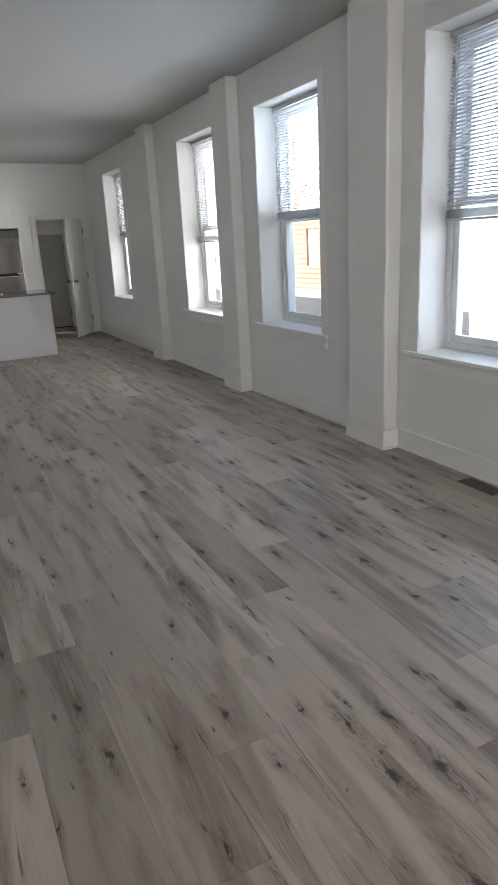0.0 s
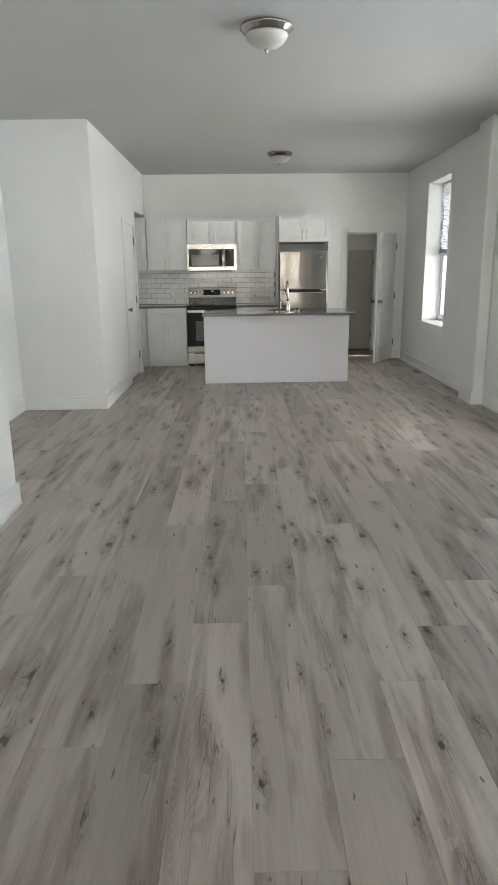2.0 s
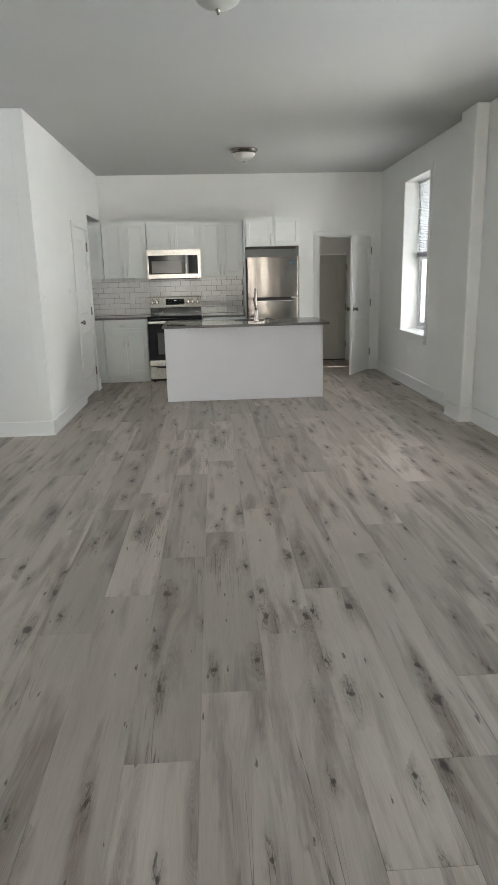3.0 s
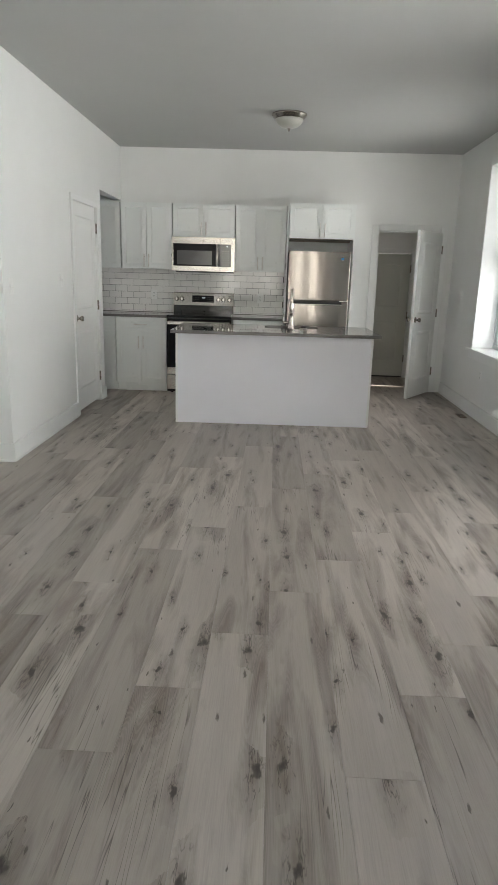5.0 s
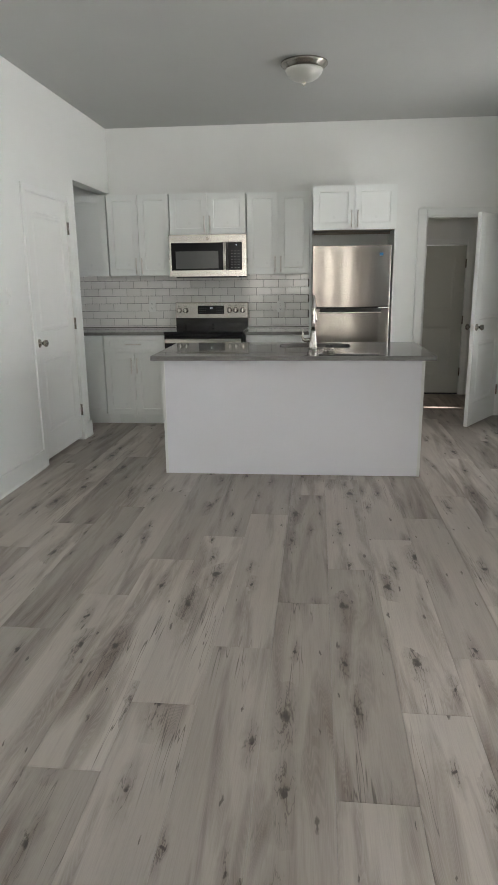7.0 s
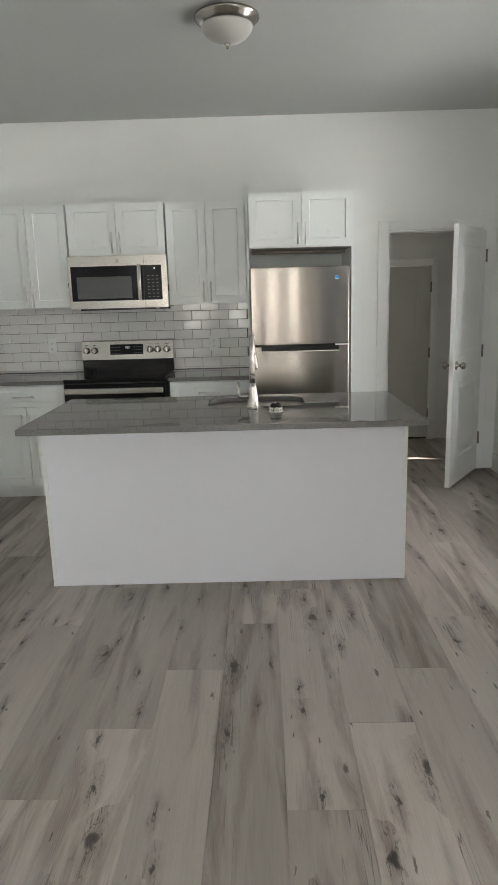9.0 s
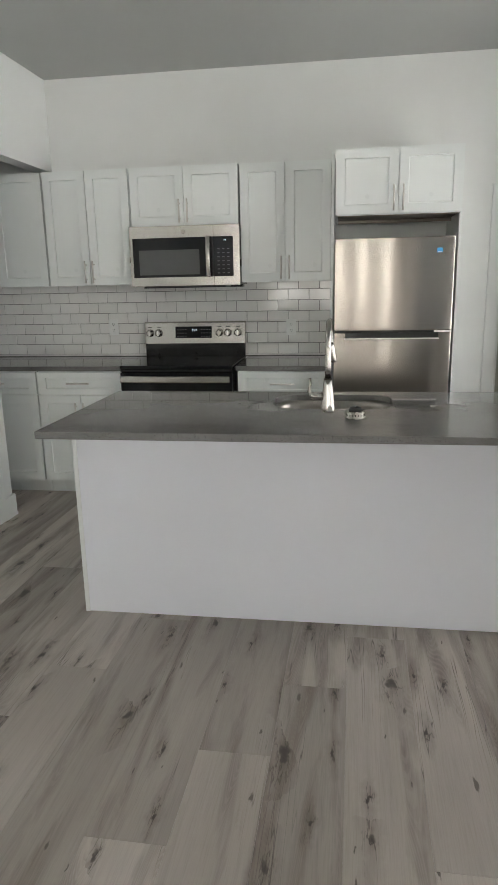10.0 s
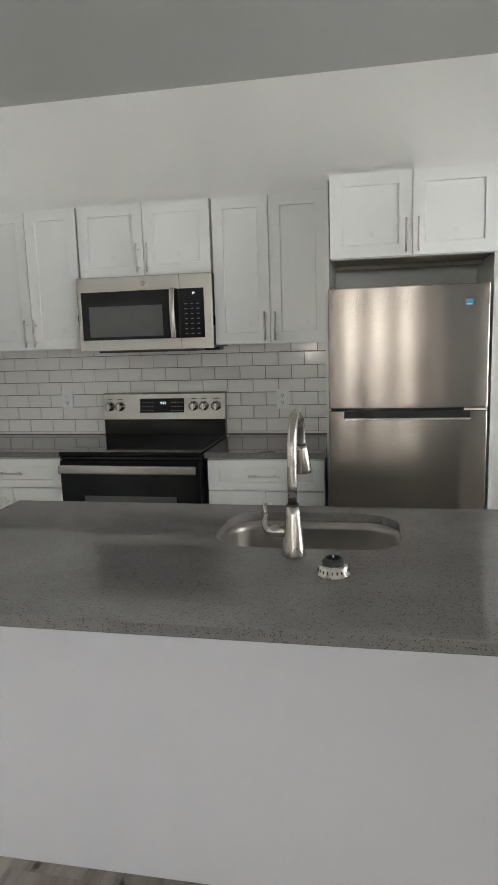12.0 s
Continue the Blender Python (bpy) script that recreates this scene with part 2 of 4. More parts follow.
WALL = painted("wall_paint", (0.815, 0.82, 0.80), 0.55, 0.02, 0.10, 90)
# Ceiling kept grey: the weaker light overhead is put into its colour.
CEILING = painted("ceiling_paint_with_shade", (0.50, 0.505, 0.49), 0.8, 0.02, 0.12, 70)
TRIM = painted("trim_paint", (0.83, 0.835, 0.82), 0.35, 0.015, 0.04, 40)
DOORPAINT = painted("door_paint", (0.82, 0.82, 0.80), 0.38, 0.015, 0.05, 120)
# Hall door greyed down: the hall's dimness is put into its colour.
DIMHALLPAINT = painted("hall_door_dimmed_paint", (0.50, 0.50, 0.455), 0.45, 0.03, 0.05, 60)
CABINET = painted("cabinet_lacquer", (0.83, 0.85, 0.83), 0.30, 0.012, 0.02, 40)
# Slightly blue: the sky's light on the panel is put into the lacquer.
SKYTINTPANEL = painted("island_lacquer_sky_tint", (0.85, 0.852, 0.893), 0.32, 0.012, 0.02, 30)
RAWWOOD = plain("raw_plywood", (0.34, 0.29, 0.24), 0.7)
FLOORWOOD = make_floor_wood()
SUBFLOOR = plain("floor_joint", (0.20, 0.175, 0.155), 0.9)
QUARTZ = make_quartz()
TILE = make_tile()
GROUT = painted("dark_grout", (0.14, 0.133, 0.126), 0.9, 0.08, 0.2, 200)
GLASS = make_glass()
STEEL = metal("brushed_stainless", (0.30, 0.272, 0.248), 0.18, (0.5, 0.5, 90), 0.0, 0.85)
STEELH = metal("stainless_trim", (0.50, 0.475, 0.44), 0.24, (0.5, 0.5, 50), 0.01)
FAUCETSTEEL = metal("faucet_steel", (0.60, 0.57, 0.53), 0.27, (1, 1, 1), 0.0)
NICKEL = metal("satin_nickel", (0.80, 0.77, 0.73), 0.30, (1, 1, 1), 0.0)
SINKSTEEL = metal("sink_steel", (0.42, 0.395, 0.365), 0.30, (1, 1, 1), 0.0)
DARKNICKEL = metal("brushed_nickel", (0.40, 0.37, 0.335), 0.24, (1, 1, 20), 0.01)
CHROME = metal("polished_chrome", (0.75, 0.75, 0.75), 0.08, (1, 1, 1), 0.0)
BRONZE = metal("dark_bronze", (0.16, 0.145, 0.125), 0.35, (1, 1, 1), 0.01)
BLACKGLASS = plain("black_glass", (0.010, 0.010, 0.011), 0.06, spec=0.32)
SCREENGLASS = plain("smoked_window_glass", (0.10, 0.10, 0.097), 0.16)
BLACK = plain("black_enamel", (0.014, 0.014, 0.014), 0.14)
DARKSIDE = plain("dark_grey_side", (0.05, 0.05, 0.052), 0.45)
RUBBER = plain("black_rubber", (0.02, 0.02, 0.02), 0.6)
PLASTIC = plain("white_plastic", (0.86, 0.86, 0.84), 0.35)
VINYL = plain("white_vinyl", (0.80, 0.81, 0.82), 0.35)
BLINDVINYL = plain("blind_vinyl", (0.62, 0.63, 0.645), 0.40)
PRINT = plain("white_print", (0.75, 0.75, 0.75), 0.5)
DIMPRINT = plain("grey_print", (0.11, 0.11, 0.11), 0.5)
# Pale colour stands in for bright sky reflected in the house panes.
HOUSEGLASS = plain("glass_painted_sky_pale", (0.55, 0.60, 0.64), 0.1)
BLUE = plain("blue_sticker", (0.05, 0.32, 0.62), 0.4)
VENTBROWN = plain("brown_vent_metal", (0.15, 0.085, 0.055), 0.5)
BOWL, _nt, _b = material("frosted_glass_bowl")
_b.inputs["Base Color"].default_value = (0.55, 0.54, 0.50, 1)
_b.inputs["Roughness"].default_value = 0.30
DIGITS, _nt, _b = material("lit_clock_digits")
_b.inputs["Base Color"].default_value = (0.7, 0.8, 0.85, 1)
_b.inputs["Emission Color"].default_value = (0.75, 0.9, 1.0, 1)
_b.inputs["Emission Strength"].default_value = 0.45
BRICKRED = make_brick("red_brick", (0.34, 0.13, 0.08), (0.4, 0.36, 0.32))
BRICKTAN = make_brick("orange_brick", (0.42, 0.17, 0.09), (0.36, 0.26, 0.20))
SIDING = painted("white_siding", (0.72, 0.72, 0.70), 0.6, 0.04, 0.1, 10)
CONCRETE = painted("pale_concrete", (0.48, 0.47, 0.45), 0.9, 0.10, 0.2, 20)
ASPHALT = painted("asphalt", (0.06, 0.06, 0.06), 0.9, 0.2, 0.3, 40)


# ---- mesh helpers ----
def box(x0, x1, y0, y1, z0, z1, bm=None):
    bm = bm or bmesh.new()
    v = [bm.verts.new((x, y, z)) for x in (x0, x1) for y in (y0, y1) for z in (z0, z1)]
    for f in ((0, 1, 3, 2), (4, 6, 7, 5), (0, 4, 5, 1), (2, 3, 7, 6), (0, 2, 6, 4), (1, 5, 7, 3)):
        bm.faces.new([v[i] for i in f])
    return bm


def rings(bm, loops, cap_first=True, cap_last=True, smooth=True):
    """Joins closed loops of equal length into one skin."""
    rows = [[bm.verts.new(p) for p in loop] for loop in loops]
    n = len(rows[0])
    for a, b in zip(rows, rows[1:]):
        for i in range(n):
            f = bm.faces.new((a[i], a[(i + 1) % n], b[(i + 1) % n], b[i]))
            f.smooth = smooth
    if cap_first:
        bm.faces.new(list(reversed(rows[0])))
    if cap_last:
        bm.faces.new(rows[-1])
    return bm


def lathe(profile, n=24, bm=None, axis='Z', at=(0, 0, 0)):
    """Turns (radius, height) pairs round an axis."""
    bm = bm or bmesh.new()
    loops = []
    for r, h in profile:
        r = max(r, 0.0004)
        loop = []
        for i in range(n):
            c, s = r * math.cos(2 * math.pi * i / n), r * math.sin(2 * math.pi * i / n)
            p = {'Z': (c, s, h), 'Y': (c, h, -s), 'X': (h, c, s)}[axis]
            loop.append((p[0] + at[0], p[1] + at[1], p[2] + at[2]))
        loops.append(loop)
    return rings(bm, loops)


def tube(points, radii, n=12, bm=None):
    """A round bar along a line of points."""
    bm = bm or bmesh.new()
    points = [Vector(p) for p in points]
    radii = radii if isinstance(radii, (list, tuple)) else [radii] * len(points)
    loops, side = [], None
    for i, p in enumerate(points):
        d = (points[min(i + 1, len(points) - 1)] - points[max(i - 1, 0)]).normalized()
        if side is None:
            side = d.orthogonal().normalized()
        side = (side - d * side.dot(d)).normalized()
        up = d.cross(side)
        loops.append([tuple(p + radii[i] * (side * math.cos(2 * math.pi * k / n) + up * math.sin(2 * math.pi * k / n))) for k in range(n)])
    return rings(bm, loops)


def rounded(x0, x1, y0, y1, r, z, n=6):
    out = []
    for cx, cy, a in ((x1 - r, y1 - r, 0), (x0 + r, y1 - r, 90), (x0 + r, y0 + r, 180), (x1 - r, y0 + r, 270)):
        for i in range(n + 1):
            t = radians(a + 90 * i / n)
            out.append((cx + r * math.cos(t), cy + r * math.sin(t), z))
    return out


def pierced(u0, u1, z0, z1, t, holes):
    """A slab in the plane y = 0 to t, along x and z, with rectangular holes going through it."""
    bm = bmesh.new()
    us = sorted({u0, u1, *(h[0] for h in holes), *(h[1] for h in holes)})
    zs = sorted({z0, z1, *(max(z0, h[2]) for h in holes), *(min(z1, h[3]) for h in holes)})
    solid = {}
    for i in range(len(us) - 1):
        for k in range(len(zs) - 1):
            u, z = (us[i] + us[i + 1]) / 2, (zs[k] + zs[k + 1]) / 2
            solid[i, k] = not any(a < u < b and c < z < d for a, b, c, d in holes)
    grid = {}

    def vert(i, k, s):
        if (i, k, s) not in grid:
            grid[i, k, s] = bm.verts.new((us[i], t if s else 0, zs[k]))
        return grid[i, k, s]

    for (i, k), full in solid.items():
        if not full:
            continue
        bm.faces.new((vert(i, k, 0), vert(i + 1, k, 0), vert(i + 1, k + 1, 0), vert(i, k + 1, 0)))
        bm.faces.new((vert(i, k, 1), vert(i, k + 1, 1), vert(i + 1, k + 1, 1), vert(i + 1, k, 1)))
        for di, dk, (a, b) in ((-1, 0, ((i, k), (i, k + 1))), (1, 0, ((i + 1, k + 1), (i + 1, k))), (0, -1, ((i + 1, k), (i, k))), (0, 1, ((i, k + 1), (i + 1, k + 1)))):
            if not solid.get((i + di, k + dk), False):
                bm.faces.new((vert(*a, 0), vert(*b, 0), vert(*b, 1), vert(*a, 1)))
    return bm


def panelled(w, h, t, panels, profile, both=False):
    """A door slab, front at y = 0, with sunk panels; profile: (inset, depth) steps from a panel's edge inwards."""
    bm = bmesh.new()
    us = sorted({0, w, *(p[0] for p in panels), *(p[1] for p in panels)})
    zs = sorted({0, h, *(p[2] for p in panels), *(p[3] for p in panels)})
    for side in (0, 1):
        y = t if side else 0
        sign = -1 if side else 1
        sunk = panels if (both or not side) else []
        for i in range(len(us) - 1):
            for k in range(len(zs) - 1):
                u, z = (us[i] + us[i + 1]) / 2, (zs[k] + zs[k + 1]) / 2
                if any(a < u < b and c < z < d for a, b, c, d in sunk):
                    continue
                q = [(us[i], y, zs[k]), (us[i + 1], y, zs[k]), (us[i + 1], y, zs[k + 1]), (us[i], y, zs[k + 1])]
                bm.faces.new([bm.verts.new(p) for p in (q if not side else reversed(q))])
        for a, b, c, d in sunk:
            loops = [[(a + s, y + sign * e, c + s), (b - s, y + sign * e, c + s), (b - s, y + sign * e, d - s), (a + s, y + sign * e, d - s)] for s, e in profile]
            if side:
                loops = [list(reversed(l)) for l in loops]
            rings(bm, loops, cap_first=False, smooth=False)
    for q in (((0, 0, 0), (0, 0, h), (0, t, h), (0, t, 0)), ((w, 0, 0), (w, t, 0), (w, t, h), (w, 0, h)), ((0, 0, h), (w, 0, h), (w, t, h), (0, t, h)), ((0, 0, 0), (0, t, 0), (w, t, 0), (w, 0, 0))):
        bm.faces.new([bm.verts.new(p) for p in q])
    bmesh.ops.remove_doubles(bm, verts=bm.verts, dist=1e-5)
    return bm


def mesh_of(bm, mat, name):
    bmesh.ops.recalc_face_normals(bm, faces=bm.faces)
    me = bpy.data.meshes.new(name)
    bm.to_mesh(me)
    bm.free()
    me.materials.append(mat)
    return me


def part(name, bm, mat, parent, label="", bevel=0.0, at=None):
    """One mesh object under a thing or a part; bm is in the parent's coordinates."""
    ob = new(name, mesh_of(bm, mat, name))
    ob.parent = parent
    if at is not None:
        ob.matrix_basis = at
    if label:
        ob["label"] = label
    if bevel:
        mod = ob.modifiers.new("edge", 'BEVEL')
        mod.width, mod.segments, mod.limit_method, mod.angle_limit = bevel, 2, 'ANGLE', radians(40)
        mod.use_clamp_overlap = True
    return ob


def thing(name, m, label, category, group="", kind=""):
    ob = new(name)
    ob.matrix_basis = m
    ob.empty_display_size = 0.1
    return tagged(ob, label, category, group, kind)


def structure(name, bm, mat, label, m=None, category="", bevel=0.0):
    ob = new(name, mesh_of(bm, mat, name))
    if m is not None:
        ob.matrix_basis = m
    if bevel:
        mod = ob.modifiers.new("edge", 'BEVEL')
        mod.width, mod.segments, mod.limit_method, mod.angle_limit = bevel, 2, 'ANGLE', radians(40)
    return tagged(ob, label, category or name.split("_")[0], kind="structure")


def text_bm(body, size, depth=0.0008):
    """Lettering in Blender's own font, as a mesh in the plane y = 0, read from -y."""
    cu = bpy.data.curves.new("lettering", 'FONT')
    cu.body, cu.size, cu.extrude, cu.align_x, cu.align_y = body, size, depth, 'CENTER', 'CENTER'
    tmp = bpy.data.objects.new("lettering", cu)
    scene.collection.objects.link(tmp)
    me = bpy.data.meshes.new_from_object(tmp.evaluated_get(bpy.context.evaluated_depsgraph_get()))
    bpy.data.objects.remove(tmp)
    bm = bmesh.new()
    bm.from_mesh(me)
    bpy.data.meshes.remove(me)
    bmesh.ops.transform(bm, matrix=pose(0, 0, 0, 90), verts=bm.verts)
    return bm


# ---- structure ----
NORTH_Y = 11.52
DOOR3_H = 1.765
CLOSET = pose(-1.02, 7.78, 0, 0, 0, 89.3)
structure("wall_east", pierced(-13.2, 3.3, -0.01, CEIL, 0.36, [(-b, -a, SILL_Z, HEAD_Z) for a, b in WINDOWS]), WALL, "white painted plaster wall with four deep windows", WALL_E @ pose(0, 0, 0, 0, 0, -90))
for n, (a, b) in enumerate(((2.99, 3.42), (5.30, 5.68), (7.68, 8.06)), 1):
    structure(f"pilaster_{n}", box(-0.125, -0.0005, a, b, 0, CEIL), WALL, "white plastered pilaster standing against the wall", WALL_E, bevel=0.016)
structure("wall_south", pierced(-2.1, 3.2, -0.01, CEIL, 0.36, [(a, b, SILL_Z, HEAD_Z) for a, b in SOUTH_WINDOWS]), WALL, "white painted end wall with windows", pose(0, SOUTH_Y - 0.36, 0))
structure("wall_north", pierced(-2.0, 3.30, -0.01, CEIL, 0.12, [(2.20, 2.95, -0.1, 1.985)]), WALL, "white painted kitchen end wall with a doorway", pose(0, NORTH_Y, 0))
structure("wall_west_closet", pierced(0, 3.74, -0.01, CEIL, 0.115, [(1.69, 2.52, -0.1, 2.045), (2.72, 3.9, -0.1, 2.255)]), WALL, "white painted closet wall with a door and a kitchen alcove", CLOSET)
structure("wall_closet_front", box(-2.02, -1.136, 7.78, 7.90, -0.01, CEIL), WALL, "white painted front wall of the closet")
structure("wall_closet_back", box(-2.02, -1.105, 10.38, 10.50, -0.01, CEIL), WALL, "white painted side wall of the kitchen alcove")
structure("wall_west_recess", box(-2.04, -1.90, 4.80, NORTH_Y, -0.01, CEIL), WALL, "white painted wall at the back of the recess")
structure("wall_west_near", box(-1.16, -1.035, SOUTH_Y, 4.80, -0.01, CEIL), WALL, "white painted wall ending at a recess", bevel=0.004)
structure("wall_recess_return", box(-2.04, -1.161, 4.68, 4.80, -0.01, CEIL), WALL, "white painted return wall of the recess")
# The slot left of the door is unseen, cut to throw a sun strip.
structure("wall_hall_north", pierced(-0.3, 3.3, -0.01, CEIL, 0.12, [(2.12, 2.89, -0.1, DOOR3_H), (0.02, 0.76, 1.45, 1.80)]), WALL, "dim grey-white hall wall with a door and an added unseen slot", pose(0, 12.76, 0))
structure("wall_hall_west", box(-0.40, -0.30, NORTH_Y + 0.12, 12.88, -0.01, CEIL), WALL, "dim white side wall of the hall")
structure("wall_hall_outer", box(2.05, 3.3, 13.0, 13.1, -0.01, CEIL), WALL, "plain wall behind the hall door")
structure("ceiling", box(-2.1, 3.6, SOUTH_Y - 0.4, 13.2, CEIL, CEIL + 0.15), CEILING, "flat white ceiling, its shade painted in as grey")
floor = structure("floor", box(-2.1, 3.6, SOUTH_Y - 0.4, 13.5, -0.10, -0.0075), SUBFLOOR, "grey oak laminate plank floor with dark knots")

BASE_H = 0.14


def baseboard_bm(u0, u1, h=BASE_H, t=0.015):
    """Flat board with an eased top and a small shoe, room side at -y."""
    prof = [(0, 0), (-t - 0.006, 0), (-t - 0.006, 0.012), (-t, 0.018), (-t, h - 0.006), (-t + 0.005, h), (0, h)]
    return rings(bmesh.new(), [[(u, y, z) for y, z in prof] for u in (u0, u1)], smooth=False)


def baseboard(m, u0, u1):
    return structure("baseboard", baseboard_bm(u0, u1), TRIM, "white painted wooden baseboard along the wall", m)


EAST = WALL_E @ pose(0, 0, 0, 0, 0, -90)
for a, b in ((-2.8, 2.99), (3.42, 5.30), (5.68, 7.68), (8.06, 11.49)):
    baseboard(EAST @ pose(0, -0.0005, 0), -b, -a)
for a, b in ((2.99, 3.42), (5.30, 5.68), (7.68, 8.06)):
    baseboard(EAST @ pose(0, -0.1255, 0), -b - 0.015, -a + 0.015)
    baseboard(WALL_E @ pose(0, a - 0.0005, 0), -0.126, -0.002)
    baseboard(WALL_E @ pose(0, b + 0.0005, 0, 0, 0, 180), 0.002, 0.126)
baseboard(CLOSET @ pose(0, -0.0005, 0), -0.015, 1.63)
baseboard(CLOSET @ pose(0, -0.0005, 0), 2.60, 2.735)
baseboard(CLOSET @ pose(2.7205, 0, 0, 0, 0, 90), 0.0, 0.115)
baseboard(pose(0, 7.7795, 0), -1.90, -1.005)
baseboard(pose(-1.8995, 0, 0, 0, 0, 90), 4.80, 7.78)
baseboard(pose(-1.0345, 0, 0, 0, 0, 90), SOUTH_Y, 4.815)
baseboard(pose(0, 4.8005, 0, 0, 0, 180), 1.035, 1.90)
baseboard(pose(0, NORTH_Y - 0.0005, 0), 1.90, 2.112)
baseboard(pose(0, SOUTH_Y + 0.0005, 0, 0, 0, 180), -3.0, 1.03)


# ---- windows ----
def window(name, m, w, label, mid=1.62):
    win = thing(name, m, label, "window", "windows of the room", "structure")
    z0, z1 = SILL_Z, HEAD_Z
    c = 0.095
    part("casing", box(-c, -0.002, -0.007, -0.0006, z0 - 0.02, z1 + c), WALL, win, bevel=0.003)
    part("casing", box(w + 0.002, w + c, -0.007, -0.0006, z0 - 0.02, z1 + c), WALL, win, bevel=0.003)
    part("casing", box(-0.0018, w + 0.0018, -0.0068, -0.0006, z1 + 0.002, z1 + c - 0.0003), WALL, win, bevel=0.003)
    part("window_sill", box(-c - 0.02, w + c + 0.02, -0.045, -0.0126, z0 - 0.022, z0 + 0.004), TRIM, win, bevel=0.005)
    part("window_sill", box(0.001, w - 0.001, -0.0124, 0.218, z0 - 0.02, z0 + 0.004), TRIM, win)
    part("apron", box(-c, w + c, -0.014, -0.0007, z0 - 0.105, z0 - 0.0225), TRIM, win, bevel=0.003)
    part("apron_return", box(w + c - 0.010, w + c + 0.012, -0.040, -0.0146, z0 - 0.100, z0 - 0.058), TRIM, win, bevel=0.003)
    f = 0.045
    part("window_frame", pierced(0.001, w - 0.001, z0 + 0.004, z1 - 0.001, 0.12, [(f, w - f, z0 + 0.05, z1 - f)]), VINYL, win, "white vinyl window frame", at=pose(0, 0.212, 0), bevel=0.003)
    s = 0.045
    for nm, y, a, b in (("lower_sash", 0.227, z0 + 0.051, mid + 0.02), ("upper_sash", 0.282, mid - 0.02, z1 - f - 0.001)):
        sash = part(nm, pierced(f + 0.001, w - f - 0.001, a, b, 0.04, [(f + s, w - f - s, a + s, b - s)]), VINYL, win, "white vinyl sash", at=pose(0, y, 0), bevel=0.004)
        pane = part("pane", box(f + s - 0.008, w - f - s + 0.008, 0.018, 0.021, a + s - 0.008, b - s + 0.008), GLASS, sash, "clear window glass")
        pane.visible_shadow = False
    return win


def blind(m, w, low):
    """Mini blind in the reveal, slats open, let down to the height low."""
    top = HEAD_Z - 0.004
    b = thing("window_blind", m, "white mini blind with open slats, half lowered in the window", "blind", "window blinds")
    part("headrail", box(0.012, w - 0.012, 0.170, 0.200, top - 0.032, top), BLINDVINYL, b, bevel=0.002)
    slat = bmesh.new()
    tilt = radians(-16)
    prof = [(d * math.cos(tilt), 0.0022 * (1 - (d / 0.0125) ** 2) + d * math.sin(tilt)) for d in (-0.0125, -0.006, 0.0, 0.006, 0.0125)]
    ring = [(y, z) for y, z in prof] + [(y, z - 0.0006) for y, z in reversed(prof)]
    rings(slat, [[(u, 0.185 + y, z) for y, z in ring] for u in (0.016, w - 0.016)], smooth=False)
    me = mesh_of(slat, BLINDVINYL, "slat")
    z = top - 0.055
    while z > low + 0.085:
        s = new("slat", me)
        s.parent = b
        s.location = (0, 0, z)
        z -= 0.0215
    # slats stacked on the bottom rail
    k = 0
    while k < 9:
        s = new("slat", me)
        s.parent = b
        s.location = (0, 0, low + 0.022 + 0.0055 * k)
        k += 1
    part("bottom_rail", box(0.016, w - 0.016, 0.173, 0.197, low, low + 0.016), BLINDVINYL, b, bevel=0.003)
    for u in (0.14, w - 0.14):
        for y in (0.1715, 0.1985):
            part("ladder_cord", tube([(u, y, low + 0.01), (u, y, top - 0.03)], 0.0008, 5), BLINDVINYL, b)
    part("tilt_wand", tube([(0.08, 0.161, top - 0.03), (0.08, 0.159, top - 0.62)], 0.003, 6), BLINDVINYL, b, "clear plastic wand")
    return b


LOWS = (1.615, 1.46, 1.615, 1.505)
for n, ((a, b), low) in enumerate(zip(WINDOWS, LOWS), 1):
    m = EAST @ pose(-b, 0, 0)
    window(f"window_{n}", m, b - a, "white double-hung window deep in the plaster wall")
    blind(m, b - a, low)
for n, (a, b) in enumerate(SOUTH_WINDOWS, 5):
    window(f"window_{n}", pose(b, SOUTH_Y, 0, 0, 0, 180), b - a, "white double-hung window in the end wall")


# ---- doors ----
DOOR_PROFILE = [(0, 0), (0.010, 0.007), (0.028, 0.007), (0.045, 0.002)]


def knob(parent, u, z, y, side):
    """A round door knob with its rose, standing out on one side (-1: towards -y)."""
    prof = [(0.033, 0), (0.033, 0.004), (0.012, 0.009), (0.011, 0.030), (0.022, 0.038), (0.028, 0.050), (0.025, 0.062), (0.012, 0.068)]
    part("door_knob", lathe([(r, side * h) for r, h in prof], 20, axis='Y', at=(u, y, z)), DARKNICKEL, parent, "brushed nickel knob")


def hinge(parent, u, z, y):
    part("hinge", tube([(u, y, z - 0.05), (u, y, z + 0.05)], 0.009, 10), DARKNICKEL, parent, "brushed nickel hinge")


